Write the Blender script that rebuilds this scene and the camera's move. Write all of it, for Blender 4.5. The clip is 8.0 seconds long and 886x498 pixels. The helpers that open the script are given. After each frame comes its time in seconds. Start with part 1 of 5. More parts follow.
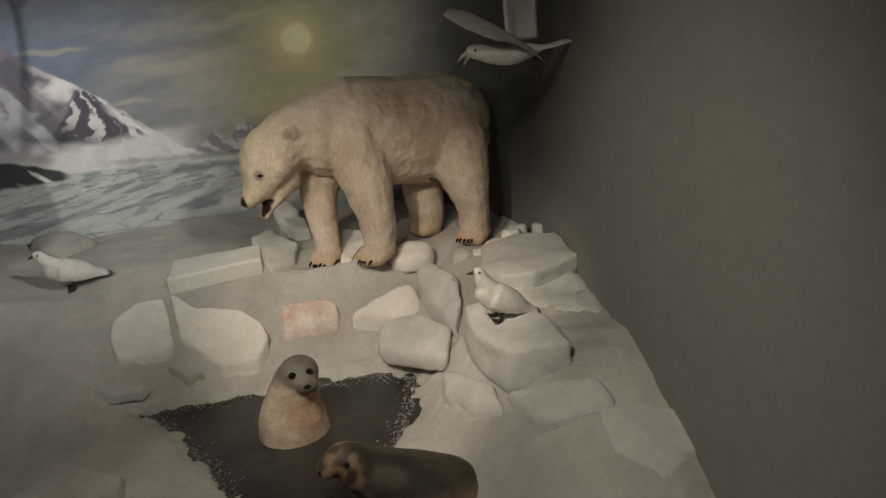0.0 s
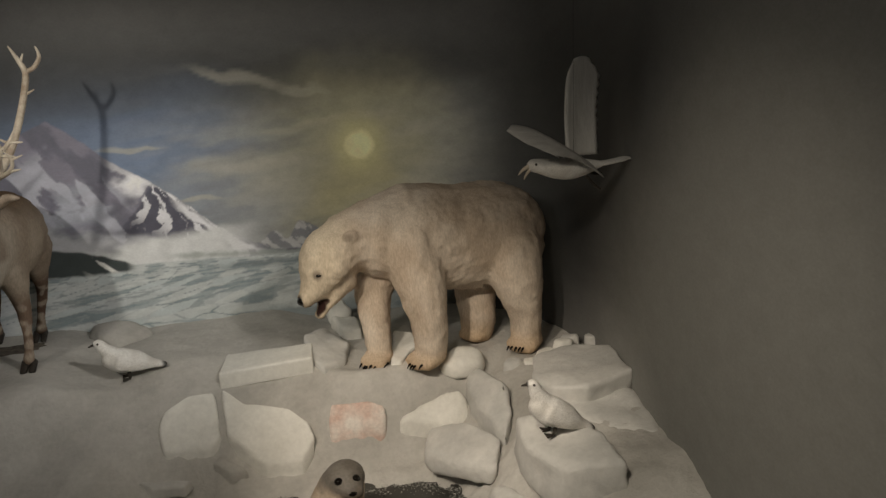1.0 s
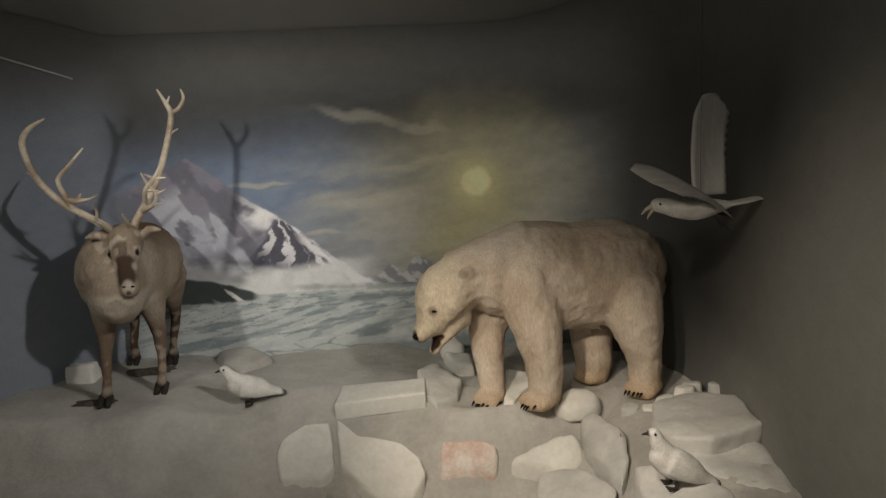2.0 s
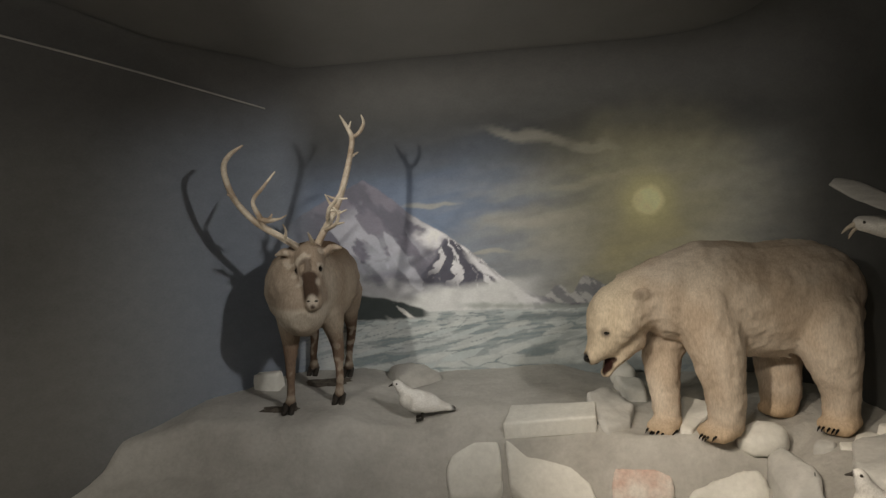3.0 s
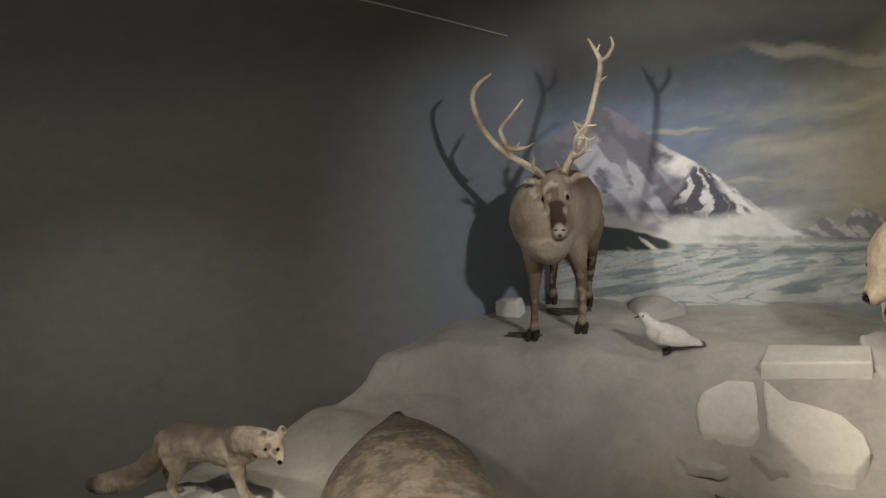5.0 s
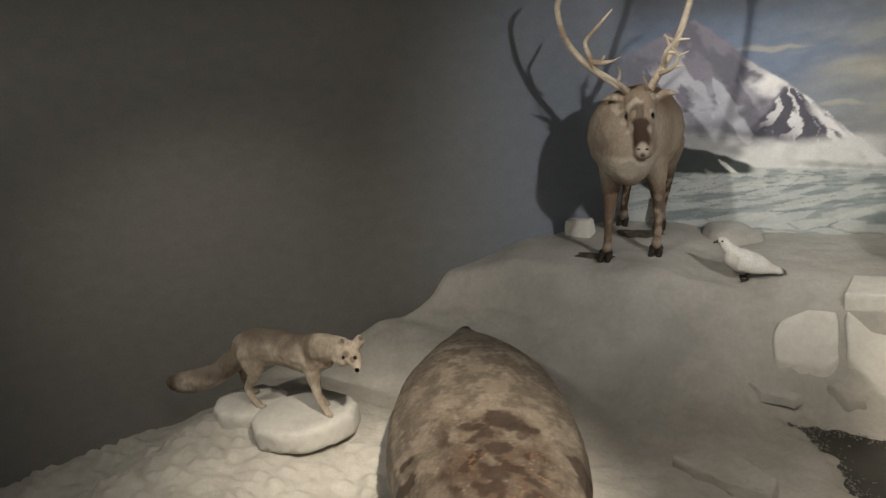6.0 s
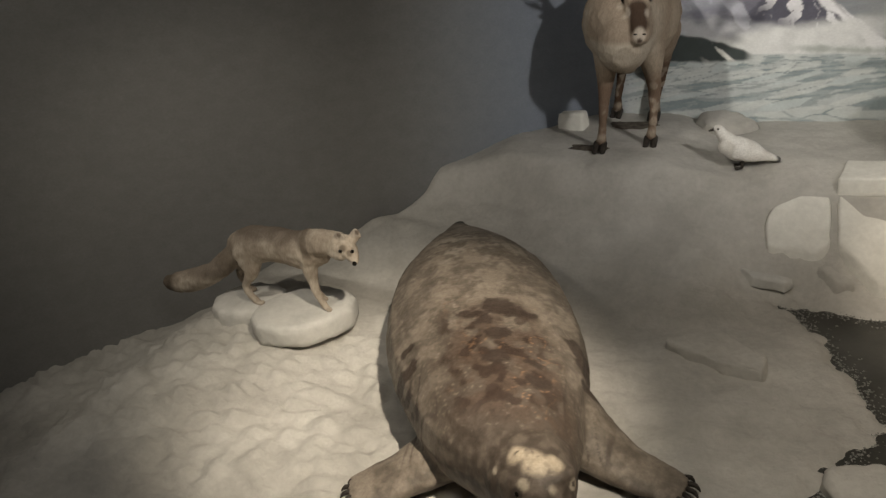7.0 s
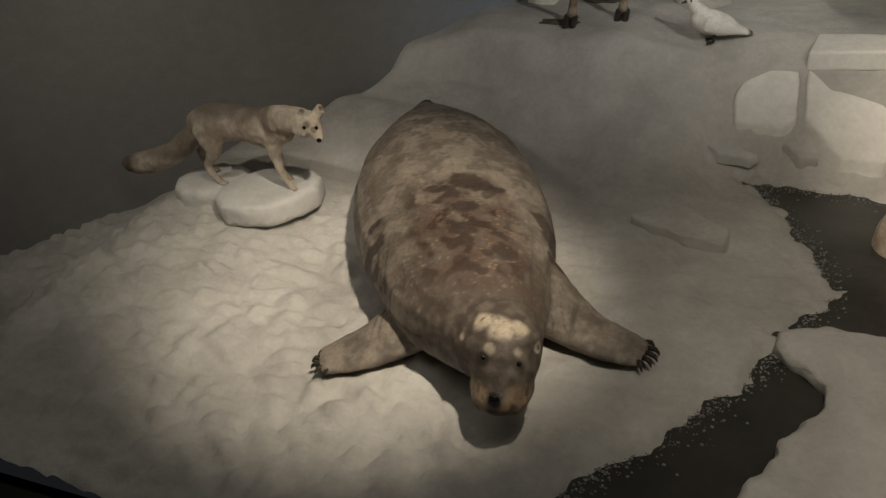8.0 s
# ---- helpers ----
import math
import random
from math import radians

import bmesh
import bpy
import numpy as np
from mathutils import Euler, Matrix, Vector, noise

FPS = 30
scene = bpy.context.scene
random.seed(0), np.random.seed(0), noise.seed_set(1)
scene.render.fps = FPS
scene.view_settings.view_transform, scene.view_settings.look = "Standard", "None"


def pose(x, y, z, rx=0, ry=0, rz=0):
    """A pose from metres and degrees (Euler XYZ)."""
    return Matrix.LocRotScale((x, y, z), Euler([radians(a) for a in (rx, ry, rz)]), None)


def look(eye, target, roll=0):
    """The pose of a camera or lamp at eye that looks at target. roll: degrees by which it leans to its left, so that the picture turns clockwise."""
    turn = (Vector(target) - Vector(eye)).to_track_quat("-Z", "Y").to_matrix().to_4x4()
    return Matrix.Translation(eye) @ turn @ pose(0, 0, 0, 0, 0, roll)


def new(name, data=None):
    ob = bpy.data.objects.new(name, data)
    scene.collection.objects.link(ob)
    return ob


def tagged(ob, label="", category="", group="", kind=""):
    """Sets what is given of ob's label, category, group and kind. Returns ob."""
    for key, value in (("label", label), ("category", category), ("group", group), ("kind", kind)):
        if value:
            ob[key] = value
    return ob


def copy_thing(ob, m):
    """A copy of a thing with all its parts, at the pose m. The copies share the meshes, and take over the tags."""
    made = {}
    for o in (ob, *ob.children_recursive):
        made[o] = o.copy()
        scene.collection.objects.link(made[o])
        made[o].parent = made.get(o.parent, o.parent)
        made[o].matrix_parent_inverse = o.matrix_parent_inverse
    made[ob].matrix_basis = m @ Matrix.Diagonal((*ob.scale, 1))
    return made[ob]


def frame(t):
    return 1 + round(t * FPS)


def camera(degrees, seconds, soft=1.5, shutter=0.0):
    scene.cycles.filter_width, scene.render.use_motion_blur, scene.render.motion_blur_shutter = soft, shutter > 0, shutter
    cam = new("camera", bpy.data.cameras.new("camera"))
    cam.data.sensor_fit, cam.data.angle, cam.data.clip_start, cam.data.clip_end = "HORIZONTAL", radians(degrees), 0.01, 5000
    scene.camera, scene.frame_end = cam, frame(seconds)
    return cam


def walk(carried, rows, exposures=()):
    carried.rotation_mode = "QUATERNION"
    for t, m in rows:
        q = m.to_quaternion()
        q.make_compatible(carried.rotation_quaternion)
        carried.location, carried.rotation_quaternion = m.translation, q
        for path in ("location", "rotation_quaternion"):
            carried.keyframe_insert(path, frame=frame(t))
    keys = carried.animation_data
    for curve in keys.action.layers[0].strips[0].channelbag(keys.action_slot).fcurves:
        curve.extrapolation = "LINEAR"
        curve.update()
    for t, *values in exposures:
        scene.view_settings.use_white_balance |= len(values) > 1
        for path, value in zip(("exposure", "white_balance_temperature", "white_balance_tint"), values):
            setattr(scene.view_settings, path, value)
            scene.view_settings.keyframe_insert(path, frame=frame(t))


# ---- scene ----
cam = camera(62.1, 8.0, soft=1.4)
PATH = [
    (0, (-1.366, -0.016, 2.028), (-0.763, 1.75, 1.31), -4.5),
    (0.5, (-1.418, -0.001, 2.055), (-0.837, 1.827, 1.49), -3.6),
    (1, (-1.432, 0.004, 2.083), (-0.893, 1.875, 1.623), -2.8),
    (2.5, (-1.506, 0.041, 2.097), (-1.452, 2.016, 1.785), -3.9),
    (3, (-1.551, 0.039, 2.089), (-1.705, 2.015, 1.821), -4.5),
    (3.5, (-1.574, 0.043, 2.077), (-1.901, 2.0, 1.831), -5.3),
    (4, (-1.628, 0.033, 2.084), (-2.051, 1.969, 1.814), -5.7),
    (4.5, (-1.688, 0.022, 2.09), (-2.241, 1.917, 1.771), -6.1),
    (5, (-1.759, 0.022, 2.09), (-2.472, 1.848, 1.694), -6.7),
    (6.5, (-1.994, -0.021, 2.06), (-2.817, 1.66, 1.354), -6.2),
    (7, (-1.99, -0.032, 2.006), (-2.762, 1.615, 1.175), -6.8),
    (7.5, (-1.987, -0.038, 1.962), (-2.712, 1.559, 1.001), -7.6),
    (8, (-1.984, -0.047, 1.926), (-2.652, 1.49, 0.835), -6.5),
]
walk(cam, [(t, look(eye, target, roll)) for t, eye, target, roll in PATH],
     [(0, -0.2), (1.0, -0.15), (2.5, -0.08), (3.5, -0.05), (4.5, 0.05), (6.3, 0.32), (7, 0.2), (8, -0.14)])

# ---- light: gallery spots behind the front valance of the case, and added fills ----
world = bpy.data.worlds.new("world")
world.use_nodes = True
world.node_tree.nodes["Background"].inputs["Color"].default_value = (0.9, 0.95, 1.0, 1)
world.node_tree.nodes["Background"].inputs["Strength"].default_value = 0.01
scene.world = world


def spot(name, eye, target, watts, cone, blend, color, radius):
    lamp = bpy.data.lights.new(name, "SPOT")
    lamp.energy, lamp.spot_size, lamp.spot_blend = watts, radians(cone), blend
    lamp.color, lamp.shadow_soft_size = color, radius
    ob = new(name, lamp)
    ob.matrix_world = look(eye, target)
    return ob


spot("spot_reindeer", (-3.55, 1.45, 3.25), (-1.30, 5.0, 1.55), 265, 52, 1.0, (1.0, 0.93, 0.81), 0.06)
spot("spot_mural", (0.0, 1.35, 2.9), (-2.6, 4.75, 1.1), 230, 46, 1.0, (1.0, 0.95, 0.88), 0.07)
spot("spot_bear", (-2.3, 1.25, 3.0), (-0.40, 3.60, 0.15), 290, 36, 0.8, (1.0, 0.86, 0.70), 0.04)
spot("spot_snow", (-1.75, 1.15, 3.1), (-3.35, 2.28, 0.0), 520, 38, 0.95, (1.0, 0.87, 0.69), 0.05)
# unseen spot added to lift the west wall; side agrees with the fox's shadow
spot("spot_fox", (-4.75, 1.25, 2.7), (-4.5, 3.0, 0.3), 62, 64, 1.0, (1.0, 0.90, 0.75), 0.05)
# unseen fill, added to brighten the pool, floe and east wall
spot("fill_pool", (-1.5, 1.25, 2.9), (-0.5, 2.3, 0.25), 122, 90, 1.0, (1.0, 0.88, 0.71), 0.08)

# unseen soft fill near the case front, added to lift walls and snow
fill_light = bpy.data.lights.new("front_fill", "AREA")
fill_light.shape, fill_light.size, fill_light.size_y = "RECTANGLE", 4.6, 0.12
fill_light.energy, fill_light.color = 15, (1.0, 0.93, 0.82)
new("front_fill", fill_light).matrix_world = look((-3.2, 1.1, 2.95), (-3.2, 2.6, 0.9))


# ---- materials ----
def nodes_of(name):
    m = bpy.data.materials.new(name)
    m.use_nodes = True
    nt = m.node_tree
    return m, nt, nt.nodes["Principled BSDF"]


def add(nt, kind, **values):
    n = nt.nodes.new(kind)
    for k, v in values.items():
        if k in n.inputs:
            n.inputs[k].default_value = v
    return n


def surface(name, colors, scale=4.0, detail=6.0, rough=0.8, bump=0.3, bump_scale=60.0, depth=0.004, spec=0.3, attribute="", stretch=(1, 1, 1), mix=0.5, metal=0.0):
    """A material of two noise scales: colours run by a coarse noise, bump by a fine one. With an attribute, its colour is varied instead."""
    m, nt, p = nodes_of(name)
    link = nt.links.new
    where = add(nt, "ShaderNodeTexCoord")
    mapping = add(nt, "ShaderNodeMapping", Scale=stretch)
    link(where.outputs["Object"], mapping.inputs["Vector"])
    coarse = add(nt, "ShaderNodeTexNoise", Scale=scale, Detail=detail, Roughness=0.6)
    fine = add(nt, "ShaderNodeTexNoise", Scale=bump_scale, Detail=5.0, Roughness=0.65)
    link(mapping.outputs[0], coarse.inputs["Vector"])
    link(mapping.outputs[0], fine.inputs["Vector"])
    ramp = add(nt, "ShaderNodeValToRGB")
    ramp.color_ramp.elements[0].position, ramp.color_ramp.elements[1].position = 0.32, 0.68
    ramp.color_ramp.elements[0].color = (*colors[0], 1)
    ramp.color_ramp.elements[1].color = (*colors[1], 1)
    link(coarse.outputs["Fac"], ramp.inputs["Fac"])
    out = ramp.outputs["Color"]
    if attribute:
        a = add(nt, "ShaderNodeAttribute")
        a.attribute_name = attribute
        blend = add(nt, "ShaderNodeMix")
        blend.data_type, blend.blend_type = "RGBA", "MULTIPLY"
        blend.inputs["Factor"].default_value = 1.0
        link(a.outputs["Color"], blend.inputs["A"])
        link(out, blend.inputs["B"])
        out = blend.outputs["Result"]
    grain = add(nt, "ShaderNodeMapRange")
    grain.inputs["From Min"].default_value, grain.inputs["From Max"].default_value = 0.3, 0.7
    grain.inputs["To Min"].default_value, grain.inputs["To Max"].default_value = 1 - 0.3 * mix, 1 + 0.2 * mix
    link(fine.outputs["Fac"], grain.inputs["Value"])
    speck = add(nt, "ShaderNodeMix")
    speck.data_type, speck.blend_type = "RGBA", "MULTIPLY"
    speck.inputs["Factor"].default_value = 1.0
    link(out, speck.inputs["A"])
    link(grain.outputs[0], speck.inputs["B"])
    link(speck.outputs["Result"], p.inputs["Base Color"])
    b = add(nt, "ShaderNodeBump", Strength=bump, Distance=depth)
    link(fine.outputs["Fac"], b.inputs["Height"])
    link(b.outputs[0], p.inputs["Normal"])
    p.inputs["Roughness"].default_value = rough
    p.inputs["Specular IOR Level"].default_value = spec
    p.inputs["Metallic"].default_value = metal
    return m


SNOW = surface("snow", ((0.38, 0.367, 0.338), (0.57, 0.556, 0.522)), 2.2, 9, 0.75, 0.6, 34, 0.012, 0.3, mix=0.3)
ICE = surface("ice_plaster", ((0.50, 0.50, 0.48), (0.66, 0.65, 0.62)), 4, 8, 0.65, 0.4, 30, 0.010, 0.3, mix=0.25)
PALE_ICE = surface("pale_ice", ((0.70, 0.69, 0.64), (0.84, 0.83, 0.78)), 5, 7, 0.65, 0.35, 34, 0.008, 0.3, mix=0.25)
PINK_ICE = surface("stained_ice", ((0.55, 0.30, 0.22), (0.80, 0.74, 0.68)), 5, 3, 0.7, 0.4, 60, 0.006)
WATER = surface("dark_water", ((0.028, 0.028, 0.024), (0.05, 0.048, 0.042)), 5, 6, 0.28, 0.25, 25, 0.006, 0.45)
SLUSH = surface("slush", ((0.12, 0.12, 0.112), (0.34, 0.34, 0.32)), 60, 4, 0.6, 0.4, 90, 0.004)
WALL = surface("grey_wall", ((0.27, 0.268, 0.262), (0.33, 0.325, 0.315)), 1.2, 6, 0.7, 0.06, 60, 0.002, 0.2, mix=0.12)
CEILING = surface("dark_ceiling", ((0.20, 0.198, 0.192), (0.235, 0.232, 0.226)), 1.5, 5, 0.8, 0.06, 60, 0.002, 0.2, mix=0.12)
BLACK = surface("black_board", ((0.012, 0.012, 0.012), (0.02, 0.02, 0.02)), 3, 4, 0.6, 0.2, 80, 0.002)
HALL = surface("hall_wall", ((0.03, 0.03, 0.03), (0.05, 0.05, 0.05)), 1, 4, 0.8)
PAINTING = surface("painted_mural", ((0.90, 0.90, 0.90), (1.0, 1.0, 1.0)), 9, 6, 0.75, 0.06, 60, 0.002, 0.2, "paint", (1, 1, 1.5), 0.25)
FUR = surface("fur", ((0.82, 0.80, 0.78), (1.0, 1.0, 1.0)), 7, 8, 0.95, 0.35, 110, 0.006, 0.12, "coat", (1, 1, 0.3), 0.7)
PELT = surface("short_pelt", ((0.72, 0.70, 0.68), (1.0, 1.0, 1.0)), 18, 9, 0.55, 0.5, 70, 0.005, 0.35, "coat", (1, 1, 1), 0.7)
FEATHER = surface("feathers", ((0.88, 0.87, 0.86), (1.0, 1.0, 1.0)), 30, 5, 0.85, 0.4, 160, 0.003, 0.25, "coat", (1, 1, 1), 0.7)
ANTLER = surface("antler_bone", ((0.27, 0.205, 0.145), (0.64, 0.58, 0.48)), 7, 6, 0.55, 0.5, 120, 0.003)
GLASS_EYE = surface("dark_glass_eye", ((0.006, 0.005, 0.004), (0.012, 0.01, 0.008)), 5, 2, 0.08, 0.0, 60, 0.001, 0.6)
HORN = surface("dark_horn", ((0.02, 0.017, 0.014), (0.05, 0.042, 0.035)), 40, 4, 0.5, 0.3, 150, 0.002)
LED, _nt, _p = nodes_of("blue_white_lamp")
_p.inputs["Emission Color"].default_value = (0.30, 0.62, 1.0, 1)
_p.inputs["Emission Strength"].default_value = 0.9
DIRT = surface("dark_dirt", ((0.06, 0.05, 0.04), (0.16, 0.14, 0.115)), 25, 6, 0.9, 0.6, 60, 0.006)


# ---- helpers for meshes ----
from mathutils.bvhtree import BVHTree


def part(name, bm, material, parent=None, label="", smooth=True):
    me = bpy.data.meshes.new(name)
    bmesh.ops.recalc_face_normals(bm, faces=bm.faces[:])
    if smooth:
        for f in bm.faces:
            f.smooth = True
    bm.to_mesh(me)
    bm.free()
    for m in material if isinstance(material, (list, tuple)) else [material]:
        me.materials.append(m)
    ob = new(name, me)
    if parent:
        ob.parent = parent
    if label:
        ob["label"] = label
    return ob


def prism(bm, corners, z0, z1):
    """A prism over plan corners."""
    low = [bm.verts.new((x, y, z0)) for x, y in corners]
    top = [bm.verts.new((x, y, z1)) for x, y in corners]
    n = len(corners)
    for i in range(n):
        bm.faces.new((low[i], low[(i + 1) % n], top[(i + 1) % n], top[i]))
    bm.faces.new(low[::-1])
    bm.faces.new(top)


def sstep(a, b, x):
    t = min(1.0, max(0.0, (x - a) / (b - a)))
    return t * t * (3 - 2 * t)


# ---- the case ----
# plan of the curved backdrop wall, from the west end of the case front round to the east end
PLAN = [(-6.0, .9), (-5.85, 1.8), (-5.62, 2.4), (-5.3, 2.92), (-4.9, 3.28), (-4.45, 3.6), (-4.05, 3.92), (-3.7, 4.26), (-3.4, 4.57), (-3.12, 4.85), (-2.85, 4.985), (-2.5, 5.0), (-2.0, 5.0), (-1.2, 5.0),
        (-.55, 5.0), (-.15, 4.94), (.2, 4.76), (.44, 4.42), (.52, 3.95), (.49, 3.4), (.385, 2.9), (.215, 2.0), (.02, .9)]


def curved(points, gap):
    """A smooth line through plan points, sampled about every gap metres (gap may depend on the place)."""
    line = [points[0]] + points + [points[-1]]
    out = []
    for i in range(1, len(line) - 2):
        p, q, r, s = (np.array(v) for v in line[i - 1:i + 3])
        n = max(2, int(np.linalg.norm(r - q) / gap(q, r)))
        for k in range(n):
            t = k / n
            out.append(.5 * (2 * q + (r - p) * t + (2 * p - 5 * q + 4 * r - s) * t * t + (3 * q - p - 3 * r + s) * t ** 3))
    out.append(np.array(points[-1]))
    return np.array(out)


def inward(line):
    """Unit normals in plan that point into the case."""
    d = np.gradient(line, axis=0)
    d /= np.linalg.norm(d, axis=1)[:, None]
    return np.stack([d[:, 1], -d[:, 0]], -1)


def ceiling_z(y):
    return 2.60 + 0.5 * (4.95 - y)


def wall(name, a, b, z0, z1a, z1b, out, material, label):
    """A wall 10 cm thick from plan point a to b whose top may slope; out: the outward normal in plan."""
    bm = bmesh.new()
    rows = []
    for (x, y), z1 in ((a, z1a), (b, z1b)):
        rows.append([bm.verts.new((x + out[0] * d, y + out[1] * d, z)) for d, z in ((0, z0), (0, z1), (0.1, z1), (0.1, z0))])
    for i in range(4):
        j = (i + 1) % 4
        bm.faces.new((rows[0][i], rows[0][j], rows[1][j], rows[1][i]))
    bm.faces.new(rows[0])
    bm.faces.new(rows[1][::-1])
    return tagged(part(name, bm, material, smooth=False), label, "wall", kind="structure")


# the shell of the backdrop, 10 cm thick
line = curved(PLAN, lambda a, b: .16)
out = -inward(line)
bm = bmesh.new()
rows = []
for (x, y), (nx, ny) in zip(line, out):
    top = ceiling_z(y)
    rows.append([bm.verts.new((x + nx * d, y + ny * d, z)) for d, z in ((.012, -.5), (.012, top), (.11, top), (.11, -.5))])
for a, b in zip(rows, rows[1:]):
    for i in range(4):
        bm.faces.new((a[i], a[(i + 1) % 4], b[(i + 1) % 4], b[i]))
bm.faces.new(rows[0])
bm.faces.new(rows[-1][::-1])
tagged(part("wall_backdrop", bm, WALL, smooth=False), "curved shell wall that carries the painted backdrop", "wall", kind="structure")

bm = bmesh.new()
ring = [(-3.2, 5.14), (1.1, 5.14), (1.1, 0.95), (-6.3, 0.95), (-6.3, 3.1)]
low = [bm.verts.new((x, y, ceiling_z(y))) for x, y in ring]
top = [bm.verts.new((x, y, ceiling_z(y) + 0.08)) for x, y in ring]
bm.faces.new(low)
bm.faces.new(top[::-1])
for i in range(5):
    bm.faces.new((low[i], low[(i + 1) % 5], top[(i + 1) % 5], top[i]))
tagged(part("ceiling", bm, CEILING, smooth=False), "sloping dark painted ceiling of the display case", "ceiling", kind="structure")

# closing walls of the case and of the dark visitors' hall
bm = bmesh.new()
prism(bm, [(-6.3, 0.95), (1.1, 0.95), (1.1, 1.0), (-6.3, 1.0)], 2.75, 5.0)
tagged(part("valance", bm, BLACK, smooth=False), "black board valance over the case front", "valance", kind="structure")
bm = bmesh.new()
prism(bm, [(-6.3, 0.93), (1.1, 0.93), (1.1, 1.03), (-6.3, 1.03)], -0.75, -0.07)
tagged(part("plinth_front", bm, BLACK, smooth=False), "black front board of the case plinth", "plinth", kind="structure")
bm = bmesh.new()
prism(bm, [(-7.5, -3.2), (2.5, -3.2), (2.5, 0.93), (-7.5, 0.93)], -0.85, -0.75)
tagged(part("floor", bm, HALL, smooth=False), "dark floor of the visitors' hall", "floor", kind="structure")
for nm, a, b, o in (("wall_south", (-7.5, -3.2), (2.5, -3.2), (0, -1)), ("wall_hall_west", (-7.5, -3.2), (-7.5, 0.95), (-1, 0)), ("wall_hall_east", (2.5, -3.2), (2.5, 0.95), (1, 0))):
    wall(nm, a, b, -0.75, 3.4, 3.4, o, HALL, "dark wall of the visitors' hall")
bm = bmesh.new()
prism(bm, [(-7.5, -3.2), (2.5, -3.2), (2.5, 0.93), (-7.5, 0.93)], 3.4, 3.5)
tagged(part("ceiling_hall", bm, HALL, smooth=False), "dark ceiling of the visitors' hall", "ceiling", kind="structure")


# ---- the mural: a painted arctic bay ----
def hashed(ix, iz, seed):
    v = np.sin(ix * 127.1 + iz * 311.7 + seed * 74.7) * 43758.5453
    return v - np.floor(v)


def value_noise(x, z, seed):
    ix, iz = np.floor(x), np.floor(z)
    fx, fz = x - ix, z - iz
    fx, fz = fx * fx * (3 - 2 * fx), fz * fz * (3 - 2 * fz)
    a, b = hashed(ix, iz, seed), hashed(ix + 1, iz, seed)
    c, d = hashed(ix, iz + 1, seed), hashed(ix + 1, iz + 1, seed)
    return (a * (1 - fx) + b * fx) * (1 - fz) + (c * (1 - fx) + d * fx) * fz


def fbm(x, z, seed, octaves=4):
    total, amp, norm = 0, 1.0, 0
    for k in range(octaves):
        total = total + amp * value_noise(x * 2 ** k, z * 2 ** k, seed + k)
        norm += amp
        amp *= 0.5
    return total / norm


def shards(x, z, seed):
    """Irregular cells: how far each point lies from its cell's border, and the cell's own tone."""
    ix, iz = np.floor(x), np.floor(z)
    first, second, tone = np.full(x.shape, 9.0), np.full(x.shape, 9.0), np.zeros(x.shape)
    for dx in (-1, 0, 1):
        for dz in (-1, 0, 1):
            cx, cz = ix + dx, iz + dz
            d = np.hypot(cx + 0.1 + 0.8 * hashed(cx, cz, seed) - x, cz + 0.1 + 0.8 * hashed(cx, cz, seed + 1) - z)
            closer = d < first
            second = np.where(closer, first, np.minimum(second, d))
            tone = np.where(closer, hashed(cx, cz, seed + 2), tone)
            first = np.where(closer, d, first)
    return second - first, tone


def soft(a, b, v):
    t = np.clip((v - a) / (b - a), 0, 1)
    return t * t * (3 - 2 * t)


def paint(color, tone, mask):
    return color * (1 - mask[..., None]) + np.array(tone) * mask[..., None]


